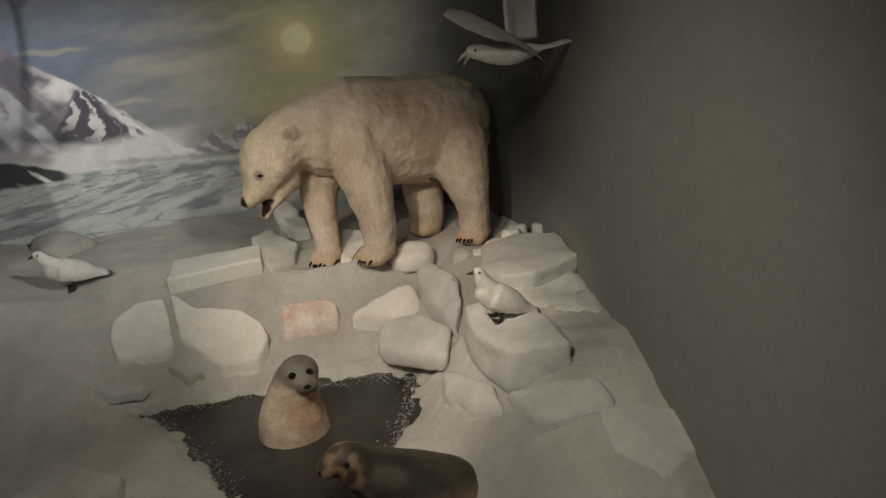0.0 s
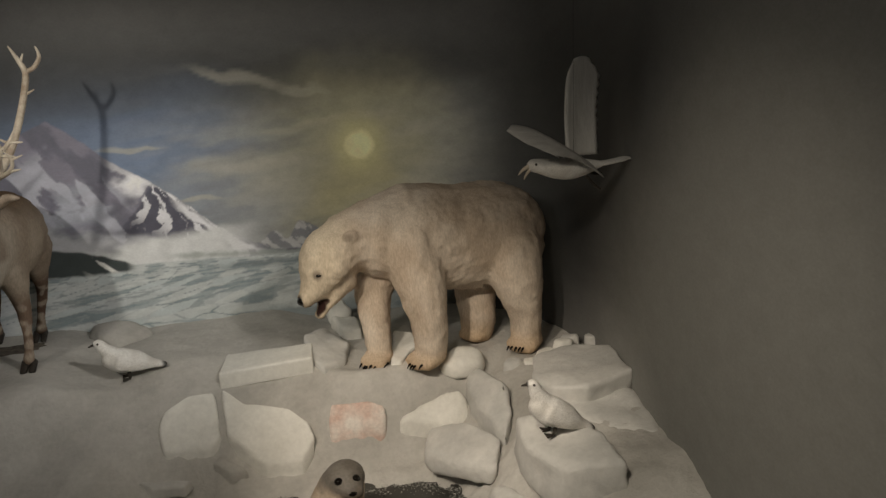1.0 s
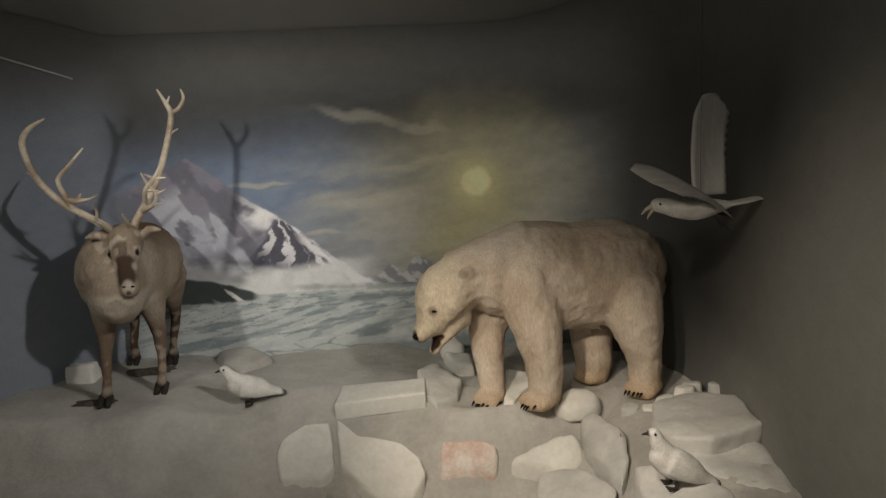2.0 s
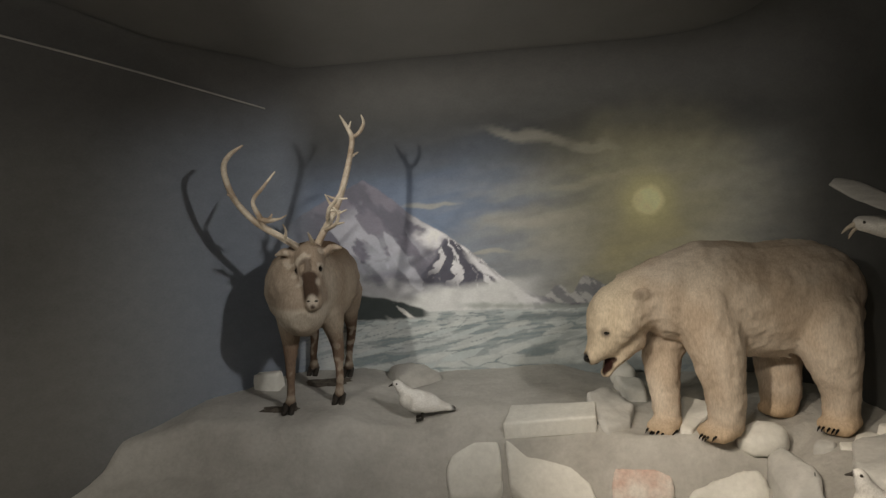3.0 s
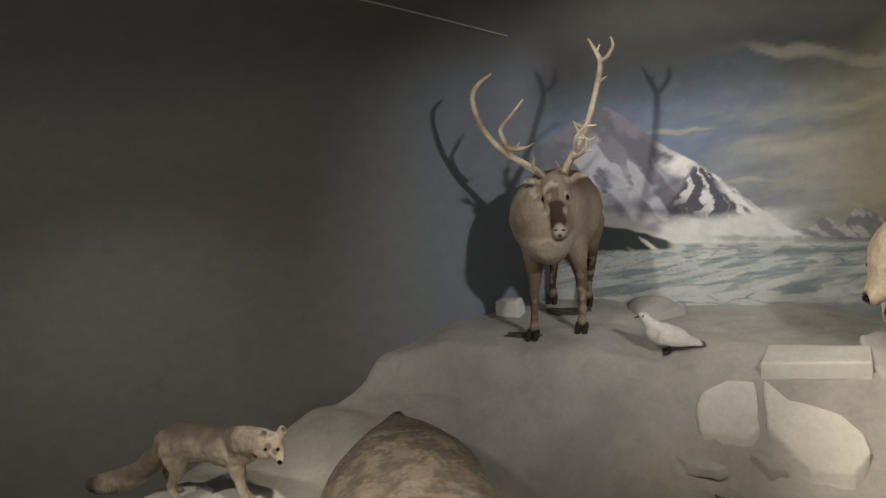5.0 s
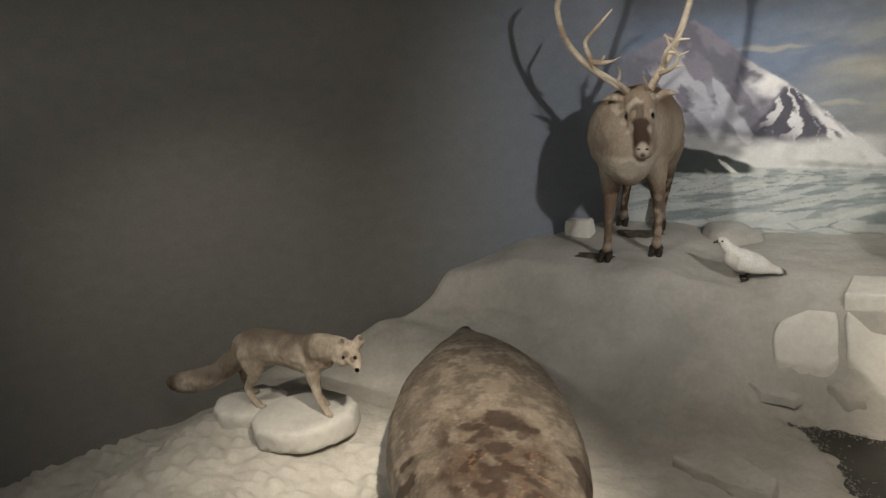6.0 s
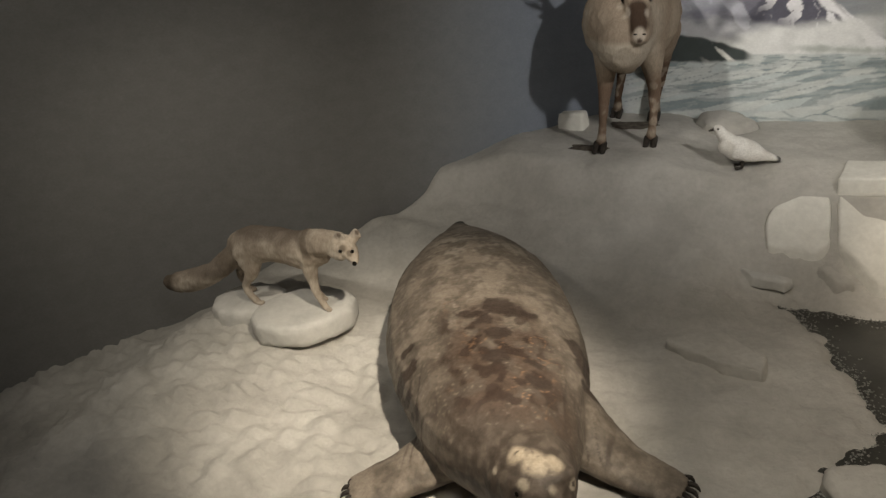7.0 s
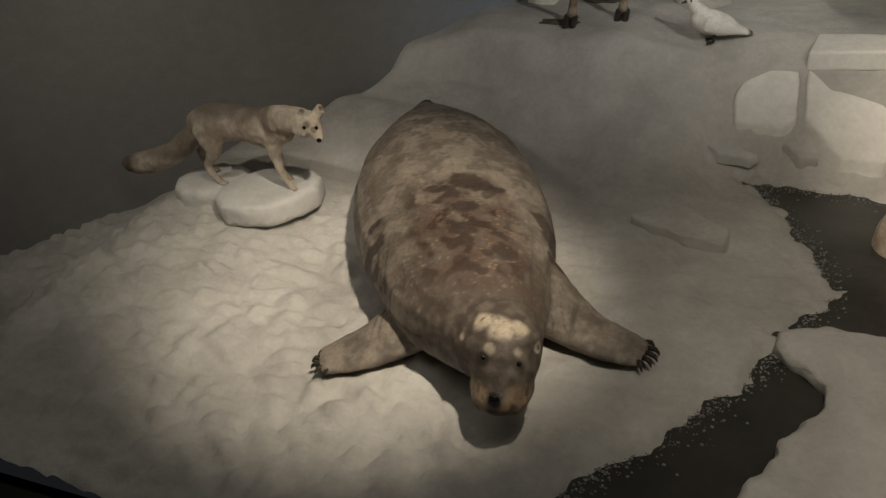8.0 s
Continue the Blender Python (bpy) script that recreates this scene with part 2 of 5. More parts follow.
def mural_colors(x, z):
    n1 = fbm(x * 1.3, z * 3.5, 1)
    n2 = fbm(x * 5, z * 9, 9)
    n3 = fbm(x * 16, z * 22, 17)
    c = np.zeros((*x.shape, 3)) + np.array((0.155, 0.20, 0.29))
    # sky: blue on the west, ochre grey about the sun, shade painted in aloft
    c = paint(c, (0.245, 0.255, 0.25), soft(-2.0, -0.9, x + 0.4 * (n1 - 0.5)))
    c = paint(c, (0.29, 0.295, 0.29), 0.6 * soft(1.6, 1.1, z))
    c = paint(c, (0.31, 0.305, 0.27), 0.4 * soft(0.50, 0.75, fbm(x * 0.9 + 3, (z - 0.10 * x) * 3.2, 31, 3)) * soft(-2.3, -1.2, x))
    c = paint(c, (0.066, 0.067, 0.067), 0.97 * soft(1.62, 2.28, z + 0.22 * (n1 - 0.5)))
    for cx, cz, lx, lz, s in ((-1.30, 2.13, 0.32, 0.045, -0.22), (-0.88, 2.03, 0.18, 0.035, -0.1), (-1.35, 1.60, 0.42, 0.09, 0.05), (-1.62, 1.36, 0.16, 0.02, 0.0), (-2.0, 1.72, 0.22, 0.025, 0.0), (-0.75, 1.83, 0.5, 0.035, 0.12)):
        d = ((x - cx) / lx) ** 2 + ((z - cz - s * (x - cx) + 0.10 * (n2 - 0.5)) / lz) ** 2
        c = paint(c, (0.40, 0.385, 0.33), 0.62 * soft(1.3, 0.1, d + 0.5 * (n3 - 0.5)))
    # sun and its glow, with broken rays below
    r = np.hypot(x + 0.55, (z - 1.65))
    c = paint(c, (0.40, 0.38, 0.255), 0.85 * soft(0.90, 0.08, r + 0.25 * (n2 - 0.5)))
    ray = np.abs(x + 0.55 + 0.12 * (n2 - 0.5)) / (0.14 + 1.0 * np.clip(1.62 - z, 0, 1))
    c = paint(c, (0.43, 0.40, 0.24), 0.75 * soft(1.15, 0.4, ray) * soft(1.64, 1.5, z) * soft(1.0, 1.4, z + 0.2 * n3))
    wisp = fbm((x + 0.8 * z) * 1.6, (z - 0.16 * x) * 6.5, 37, 4)
    c = paint(c, (0.40, 0.39, 0.34), 0.34 * soft(0.48, 0.70, wisp) * soft(-2.3, -1.5, x) * soft(2.05, 1.7, z))
    c = paint(c, (0.16, 0.165, 0.17), 0.35 * soft(0.50, 0.30, wisp) * soft(-2.3, -1.5, x) * soft(0.2, 0.45, r))
    c = paint(c, (0.56, 0.53, 0.29), 0.8 * soft(0.26, 0.08, r + 0.05 * (n3 - 0.5)))
    c = paint(c, (0.74, 0.70, 0.42), soft(0.115, 0.075, r + 0.04 * (n3 - 0.5)))
    # far range
    ridge = np.interp(x, (-1.4, -1.28, -1.19, -1.08, -0.99, -0.9, -0.7, -0.4, 0.2, 1), (0.98, 1.06, 1.12, 1.07, 1.15, 1.10, 1.06, 1.10, 1.02, 1.0)) + 0.11 * (fbm(x * 14, x * 0 + 2, 43, 4) - 0.5)
    far = soft(0.008, -0.008, z - ridge)
    c = paint(c, (0.20, 0.205, 0.22), far)
    c = paint(c, (0.42, 0.42, 0.42), far * soft(0.48, 0.56, fbm(x * 22 + z * 16, z * 12, 41)) * 0.85)
    # the great mountain
    ridge = np.interp(x, (-3.2, -2.96, -2.7, -2.45, -2.31, -2.13, -2.05, -1.93, -1.73, -1.55, -1.38, -1.23, -1.1),
                      (1.52, 1.68, 1.81, 1.92, 1.82, 1.66, 1.60, 1.53, 1.37, 1.20, 1.09, 1.01, 0.98)) + 0.022 * (n3 - 0.5)
    hill = soft(0.006, -0.006, z - ridge)
    c = paint(c, (0.135, 0.135, 0.17), hill)
    c = paint(c, (0.195, 0.19, 0.235), hill * soft(0.45, 0.62, fbm((x + 0.5 * z) * 7, z * 5, 47)))
    depth = ridge - z
    # snow couloirs running down from the shoulder
    spur = np.interp(x, (-2.35, -2.12, -2.0, -1.90, -1.78, -1.1), (1.05, 1.22, 1.36, 1.48, 1.60, 1.6)) + 0.05 * (n3 - 0.5)
    dark = hill * soft(0.012, -0.012, z - spur) * soft(-2.36, -2.2, x)
    c = paint(c, (0.085, 0.085, 0.11), dark * 0.85)
    fall = (x + 1.93 - 0.04 * np.sin(9 * depth) + 0.03 * (n2 - 0.5)) / (0.22 + 0.9 * np.clip(1.5 - z, 0, 1))
    bars = fbm(fall * 15 + 2.6 * n3 + 1.5 * n2, depth * 2.4 + n2, 51, 4)
    c = paint(c, (0.62, 0.62, 0.65), dark * soft(0.53, 0.60, bars + 0.12 * (n2 - 0.5)) * soft(-2.2, -2.0, x) * soft(-1.2, -1.4, x) * soft(0.42, 0.2, depth))
    c = paint(c, (0.70, 0.70, 0.73), hill * soft(0.13, 0.04, np.hypot((x + 2.0) * 0.9, z - 1.50) + 0.10 * (n3 - 0.5)) * soft(0.012, 0.03, z - spur))
    c = paint(c, (0.66, 0.66, 0.69), hill * soft(0.035, 0.012, np.abs(depth - 0.05) + 0.06 * (n3 - 0.5)) * soft(-1.82, -1.70, x) * soft(-1.2, -1.35, x))
    c = paint(c, (0.72, 0.72, 0.74), 0.5 * hill * soft(0.045, 0.02, depth + 0.09 * (n2 - 0.5) + 0.05 * (n3 - 0.5)) * soft(0.30, 0.45, n1 + 0.3 * n3) * soft(-2.2, -2.08, x) * soft(-1.15, -1.5, x))
    # broken snowfields on the shaded western face
    bars2 = fbm((x + 0.55 * z) * 9.5, (z - 0.5 * x) * 3.5, 61, 4)
    c = paint(c, (0.40, 0.41, 0.47), hill * soft(0.55, 0.62, bars2) * soft(-1.95, -2.2, x) * soft(0.10, 0.24, depth) * 0.9)
    c = paint(c, (0.38, 0.40, 0.46), hill * soft(0.20, 0.0, np.abs(z - 1.36 - 0.15 * (n2 - 0.5) - 0.18 * (x + 2.4))) * soft(-2.05, -2.25, x) * soft(0.4, 0.55, n2) * 0.9)
    c = paint(c, (0.44, 0.45, 0.47), hill * soft(0.26, 0.14, z - 0.95 + 0.22 * (n2 - 0.5) + 0.25 * (x + 2.0)) * 0.8)
    c = paint(c, (0.60, 0.61, 0.61), soft(1.16, 1.09, z + 0.09 * (n2 - 0.5) - 0.1 * (x + 2.0)) * soft(-2.5, -2.25, x) * soft(-1.2, -1.55, x))
    c = paint(c, (0.30, 0.33, 0.31), 0.75 * soft(0.035, 0.0, np.abs(z - 1.0 + 0.08 * (x + 1.6)) + 0.04 * (n3 - 0.5)) * soft(-1.95, -1.7, x))
    # the bay: grey-green water crowded with drifting floes
    sea = soft(0.99, 0.965, z + 0.02 * (n2 - 0.5) + 0.03 * (x + 2.0))
    c = paint(c, (0.30, 0.335, 0.345), sea)
    persp = 1.0 / np.clip(1.10 - z, 0.08, 1)
    floe = fbm(x * 7.0 * np.clip(persp / 3.0, 0.8, 2.0), persp * 4.2 + 0.8 * n2, 71, 4)
    c = paint(c, (0.46, 0.49, 0.49), sea * soft(0.47, 0.53, floe) * 0.85)
    c = paint(c, (0.20, 0.245, 0.26), sea * soft(0.40, 0.35, floe) * 0.8)
    # angular floes in the foreground: pale tops with darker fronts
    gap, tone = shards(x * (5.5 + 3.0 * soft(0.6, 0.95, z)) + 0.3 * n2, (z - 0.03 * x) * 17 + 0.35 * n3, 7)
    near = sea * (0.35 + 0.65 * soft(-0.7, -1.5, x))
    c = paint(c, (0.52, 0.545, 0.535), near * soft(0.03, 0.16, gap) * (tone > 0.40) * 0.75)
    c = paint(c, (0.42, 0.47, 0.475), near * soft(0.05, 0.20, gap) * (tone > 0.78) * 0.7)
    c = paint(c, (0.24, 0.285, 0.30), near * soft(0.05, 0.25, gap) * (tone < 0.22) * 0.6)
    c = paint(c, (0.15, 0.18, 0.19), sea * soft(0.045, 0.0, np.abs(z - 0.905 + 0.02 * (n3 - 0.5))) * soft(-1.75, -1.3, x) * 0.75)
    c = paint(c, (0.13, 0.16, 0.175), sea * soft(0.60, 0.54, z + 0.05 * (n3 - 0.5)) * soft(-1.7, -1.1, x) * 0.6)
    # dark spit of shore with a white lip
    spit = np.interp(x, (-3.2, -2.6, -2.4, -2.25, -2.12, -2.05), (1.20, 1.14, 1.10, 1.06, 1.01, 0.97))
    land = soft(0.012, -0.005, z - spit - 0.02 * (n3 - 0.5)) * soft(0.945, 0.97, z + 0.02 * n3) * soft(-2.05, -2.12, x)
    c = paint(c, (0.05, 0.06, 0.06), land)
    c = paint(c, (0.6, 0.6, 0.58), land * soft(0.56, 0.62, fbm((x + z) * 20, z * 12, 91)) * soft(-2.4, -2.25, x))
    # paint lifted below about 2 m, left dimmer above to repeat that shade
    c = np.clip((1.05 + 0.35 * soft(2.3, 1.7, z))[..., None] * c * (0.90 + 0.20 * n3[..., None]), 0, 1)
    # eastern end: near-black shade painted into the bend, then plain grey wall paint; western end: blue-grey turning to
    # plain grey
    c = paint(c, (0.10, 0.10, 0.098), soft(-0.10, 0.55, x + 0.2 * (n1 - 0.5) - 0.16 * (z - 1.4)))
    # the grey is held darker upwards, where less light reaches the wall
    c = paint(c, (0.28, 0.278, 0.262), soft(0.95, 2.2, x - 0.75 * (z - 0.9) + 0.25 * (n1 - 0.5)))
    c = paint(c, (0.235, 0.265, 0.32), soft(-2.70, -3.05, x + 0.12 * (n1 - 0.5)))
    c = paint(c, (0.26, 0.26, 0.257), soft(-3.3, -4.6, x))
    # top fades to the ceiling grey so that the seam disappears
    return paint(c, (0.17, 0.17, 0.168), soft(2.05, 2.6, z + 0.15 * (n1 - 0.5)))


# the painted face of the backdrop: it follows the curved plan and turns over into the ceiling in a soft cove
line = curved(PLAN, lambda a, b: .0075 if a[0] > -3.3 and b[0] < .3 and a[1] > 4.5 else .03)
normal = inward(line)
run = np.concatenate([[0], np.cumsum(np.linalg.norm(np.diff(line, axis=0), axis=1))])
centre = run[np.argmin(np.hypot(line[:, 0] + 1.2, line[:, 1] - 5.0))]
along = run - centre - 1.2
levels = np.concatenate([np.linspace(-.35, .42, 12), np.linspace(.43, 2.05, 230), np.linspace(2.07, 2.30, 14)])
TURN = 14
NX, NZ = len(line), len(levels) + TURN
gx, gz = np.zeros((NZ, NX)), np.zeros((NZ, NX))
place = np.zeros((NZ, NX, 3))
for i in range(NX):
    (x, y), (nx, ny) = line[i], normal[i]
    radius = .04 + .34 * float(soft(-3.9, -3.0, along[i]))
    slope = math.atan(-.5 * ny)
    turn = math.pi / 2 - slope
    tangent = radius * math.tan(turn / 2)
    spring = ceiling_z(y) - tangent
    heights = -.35 + (levels + .35) * (spring + .35) / 2.65 if spring < 2.3 else np.where(levels > 2.05, 2.05 + (levels - 2.05) / .25 * (spring - 2.05), levels)
    for j, z in enumerate(heights):
        place[j, i] = (x, y, z)
    for k in range(TURN):
        a = turn * (k + 1) / TURN
        d = radius * (1 - math.cos(a)) + .002
        place[len(levels) + k, i] = (x + nx * d, y + ny * d, spring + radius * math.sin(a) - .006 * (k + 1) / TURN)
    gx[:, i] = along[i]
    gz[:, i] = place[:, i, 2]
idx = np.arange(NX * NZ).reshape(NZ, NX)
faces = np.stack([idx[:-1, :-1], idx[:-1, 1:], idx[1:, 1:], idx[1:, :-1]], -1).reshape(-1, 4)
me = bpy.data.meshes.new("mural")
me.from_pydata(place.reshape(-1, 3).tolist(), [], faces.tolist())
me.polygons.foreach_set("use_smooth", [True] * len(me.polygons))
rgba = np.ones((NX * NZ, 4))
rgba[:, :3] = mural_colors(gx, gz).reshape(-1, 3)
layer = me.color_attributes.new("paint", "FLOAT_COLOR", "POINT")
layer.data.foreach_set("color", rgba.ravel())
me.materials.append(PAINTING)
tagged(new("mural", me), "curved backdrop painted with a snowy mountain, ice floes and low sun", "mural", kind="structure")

# ---- snow ground ----
POOL = [(-1.86, 3.62), (-1.5, 3.60), (-1.05, 3.52), (-.62, 3.46), (-.42, 3.30), (-.55, 3.0), (-.74, 2.72), (-.72, 2.3), (-.5, 1.7), (-.3, .6),
        (-2.6, .6), (-2.45, 1.25), (-2.3, 1.5), (-2.0, 1.85), (-1.76, 2.2), (-1.62, 2.45), (-1.5, 2.75), (-1.58, 3.05), (-1.72, 3.4)]


def outline_distance(x, y, ring):
    """Distance to a closed outline, negative inside."""
    d, inside = 1e9, False
    for (ax, ay), (bx, by) in zip(ring, ring[1:] + ring[:1]):
        ex, ey = bx - ax, by - ay
        t = max(0.0, min(1.0, ((x - ax) * ex + (y - ay) * ey) / (ex * ex + ey * ey)))
        d = min(d, math.hypot(x - ax - t * ex, y - ay - t * ey))
        if (ay > y) != (by > y) and x < ax + (y - ay) / (by - ay) * ex:
            inside = not inside
    return -d if inside else d


def ground_z(x, y, rough=True):
    lip = 4.25 + .12 * math.sin(2.1 * x + 1) - .42 * sstep(-1.35, -.75, x)
    foot = 3.5 - .05 * math.sin(3 * x)
    z = .55 * sstep(foot, lip + .1, y)
    west = sstep(-1.9, -2.3, x)
    z = z * (1 - west) + west * (.32 * sstep(foot - .35, 4.0, y) + 0.20 * sstep(3.88, 4.08, y + .05 * math.sin(4 * x)))
    z *= .3 + .7 * sstep(-4.08, -3.8, x - .5 * (y - 4.3) + .08 * math.sin(9 * y))
    z += .085 * sstep(-2.2, -2.6, x) * sstep(-3.8, -3.4, x) * sstep(3.85, 4.15, y)
    z -= .09 * sstep(-1.3, -.8, x) * sstep(3.7, 4.0, y)
    z -= .30 * sstep(.16, .42, x) * sstep(3.72, 4.05, y)
    z = max(z, .45 * sstep(-.75, .2, x) * sstep(1.0, 2.5, y))
    z += .10 * sstep(-3.6, -4.5, x) * sstep(-5.1, -4.7, x) * sstep(4.2, 3.2, y)
    z -= .16 * sstep(-4.7, -5.35, x)
    d = outline_distance(x, y, POOL)
    if rough:
        d += .07 * (noise.noise((x * 5, y * 5, 3)) + .6 * noise.noise((x * 16, y * 16, 8)))
    z = z * sstep(-.02, .3, d) + .05 * sstep(-.06, .06, d) - .04
    if rough and d > -.08:
        lumps = .45 + .55 * sstep(3.7, 2.9, y)
        pillow = sstep(3.0, 2.6, y) * sstep(-2.3, -2.8, x)
        warp = .06 * noise.noise((x * 4, y * 4, 9))
        puff = abs(noise.noise(((x + warp) * 7.5, (y - warp) * 12, 4))) + .5 * abs(noise.noise(((x - warp) * 13, y * 17, 6)))
        z += pillow * .062 * (puff - .3)
        z += .03 * noise.noise((x * 1.7, y * 2.6, 11)) * sstep(3.3, 3.8, y)
        z += .030 * (noise.noise((x * 4.5, y * 7, 21)) + .5 * noise.noise((x * 11, y * 13, 23))) * sstep(3.35, 3.6, y) * sstep(4.12, 4.0, y) * west
        z += lumps * (.022 * noise.noise((x * 3.1, y * 3.1, 0)) + .016 * noise.noise((x * 8, y * 11, 5)) + .009 * noise.noise((x * 22, y * 26, 2)))
    return z


STEP = 0.022
xs = np.arange(-6.0, 1.06, STEP)
ys = np.arange(1.0, 5.02, STEP)
verts = [(x, y, ground_z(x, y)) for y in ys for x in xs]
idx = np.arange(len(xs) * len(ys)).reshape(len(ys), len(xs))
faces = np.stack([idx[:-1, :-1], idx[:-1, 1:], idx[1:, 1:], idx[1:, :-1]], -1).reshape(-1, 4)
me = bpy.data.meshes.new("ground")
me.from_pydata(verts, [], faces.tolist())
me.polygons.foreach_set("use_smooth", [True] * len(me.polygons))
me.materials.append(SNOW)
tagged(new("ground", me), "lumpy modelled snow ground with a raised bank behind", "snow ground", kind="structure")

bm = bmesh.new()
bmesh.ops.create_grid(bm, x_segments=60, y_segments=60, size=1)
for v in bm.verts:
    x, y = -1.4 + 1.25 * v.co.x, 2.35 + 1.32 * v.co.y
    v.co = (x, y, -0.022 + .004 * noise.noise((x * 7, y * 7, 1)))
tagged(part("water", bm, WATER), "dark still water of the breathing pool", "water", kind="structure")


# ---- mounted specimens: each one closed mesh ----
def tube(bm, nodes, ref=(0, 0, 1), seg=16, sub=4):
    """A closed loft through nodes (x, y, z, half width[, half height]); ref is the direction of the height."""
    pts = [Vector((*n[:3], n[3])) for n in nodes]
    hs = [n[4] if len(n) > 4 else n[3] for n in nodes]
    path = []
    for i in range(len(pts) - 1):
        a, b, c, d = pts[max(i - 1, 0)], pts[i], pts[i + 1], pts[min(i + 2, len(pts) - 1)]
        ha, hb, hc, hd = hs[max(i - 1, 0)], hs[i], hs[i + 1], hs[min(i + 2, len(hs) - 1)]
        for k in range(sub):
            t = k / sub
            f = lambda p, q, r, s: 0.5 * (2 * q + (r - p) * t + (2 * p - 5 * q + 4 * r - s) * t * t + (3 * q - p - 3 * r + s) * t ** 3)
            path.append((f(a, b, c, d), f(ha, hb, hc, hd)))
    path.append((pts[-1], hs[-1]))
    rings = []
    last = len(path) - 1
    for i, (p, h) in enumerate(path):
        here = p.to_3d()
        along = (path[min(i + 1, last)][0].to_3d() - path[max(i - 1, 0)][0].to_3d()).normalized()
        up = Vector(ref)
        side = along.cross(up).normalized()
        up = side.cross(along).normalized()
        caps = [(0, 1)]
        r = min(p.w, h)
        if i == 0:
            caps = [(-.92 * r, .39), (-.7 * r, .71), (-.38 * r, .92), (0, 1)]
        if i == last:
            caps = [(0, 1), (.38 * r, .92), (.7 * r, .71), (.92 * r, .39)]
        for off, k in caps:
            rings.append([bm.verts.new(here + along * off + side * (math.cos(a) * p.w * k) + up * (math.sin(a) * h * k)) for a in (2 * math.pi * j / seg for j in range(seg))])
    for r0, r1 in zip(rings, rings[1:]):
        for j in range(seg):
            bm.faces.new((r0[j], r0[(j + 1) % seg], r1[(j + 1) % seg], r1[j]))
    bm.faces.new(rings[0][::-1])
    bm.faces.new(rings[-1])


def ball(bm, x, y, z, r, squash=(1, 1, 1)):
    bmesh.ops.create_uvsphere(bm, u_segments=12, v_segments=8, radius=r, matrix=Matrix.Translation((x, y, z)) @ Matrix.Diagonal((*squash, 1)))


def fuse(chains, voxel, rounds):
    """Melts closed lofts into one skin."""
    bm = bmesh.new()
    for c in chains:
        tube(bm, *c) if isinstance(c, tuple) else tube(bm, c)
    bmesh.ops.recalc_face_normals(bm, faces=bm.faces[:])
    me = bpy.data.meshes.new("skin")
    bm.to_mesh(me)
    bm.free()
    ob = new("skin", me)
    melt = ob.modifiers.new("melt", "REMESH")
    melt.mode, melt.voxel_size, melt.use_smooth_shade = "VOXEL", voxel, True
    ease = ob.modifiers.new("ease", "SMOOTH")
    ease.factor, ease.iterations = 0.5, rounds
    graph = bpy.context.evaluated_depsgraph_get()
    skin = bpy.data.meshes.new_from_object(ob.evaluated_get(graph))
    bpy.data.objects.remove(ob)
    bpy.data.meshes.remove(me)
    return skin


SKIN = {}


def on_skin(x, y, z, sink=0.0):
    """The nearest point of the skin of the specimen being built, moved inwards by sink."""
    place, normal, _, _ = SKIN["tree"].find_nearest(Vector((x, y, z)))
    return tuple(place - normal * sink)


def specimen(name, chains, voxel, rounds, coat, material, extras=(), ruffle=0.0, label="", category="", bones=()):
    """One mounted animal: fused skin coloured by coat(point, normal), small hard details joined on. extras: (material, draw) pairs."""
    skin = fuse(chains, voxel, rounds)
    bm = bmesh.new()
    bm.from_mesh(skin)
    bpy.data.meshes.remove(skin)
    bm.normal_update()
    paint_layer = bm.verts.layers.float_color.new("coat")
    for v in bm.verts:
        c = coat(v.co, v.normal)
        v[paint_layer] = (*c, 1)
    if ruffle:
        for v in bm.verts:
            p = v.co
            v.co = p + v.normal * ruffle * (noise.noise(p * 14) + .7 * noise.noise(p * 37))
    SKIN["tree"] = BVHTree.FromBMesh(bm)
    slots = [material]
    for m, draw in extras:
        before = len(bm.faces)
        draw(bm)
        slots.append(m)
        bm.faces.ensure_lookup_table()
        for f in bm.faces[before:]:
            f.material_index = len(slots) - 1
            for v in f.verts:
                v[paint_layer] = (.5, .5, .5, 1)
    for f in bm.faces:
        f.smooth = True
    return tagged(part(name, bm, slots), label, category)


def mixed(a, b, t):
    return tuple(p * (1 - t) + q * t for p, q in zip(a, b))


def blob(p, x, y, z, r, fuzz=0.3):
    """1 inside a ball, fading over its rim."""
    d = (p - Vector((x, y, z))).length / r
    return 1 - sstep(1 - fuzz, 1 + fuzz, d + .25 * noise.noise(p * 18))


# polar bear
def bear_coat(p, n):
    c = mixed((.56, .46, .36), (.66, .57, .47), sstep(-.4, .4, noise.noise(p * 3) + .5 * noise.noise(p * 11)))
    c = mixed(c, (.58, .42, .26), .75 * sstep(.62, .48, p.z))
    c = mixed(c, (.66, .56, .42), sstep(-.75, -1.0, p.x))
    c = mixed(c, (.03, .025, .02), blob(p, -1.145, 3.915, .915, .042))
    inside = max(blob(p, -1.02, 3.92, .880, .042, .2), blob(p, -1.055, 3.92, .86, .042, .2), blob(p, -.98, 3.92, .905, .026, .2))
    c = mixed(c, (.035, .016, .013), inside)
    c = mixed(c, (.24, .19, .15), .5 * blob(p, -.858, 3.838, 1.262, .026))
    c = mixed(c, (.14, .11, .09), .7 * blob(p, -1.03, 3.85, 1.068, .026))
    return c


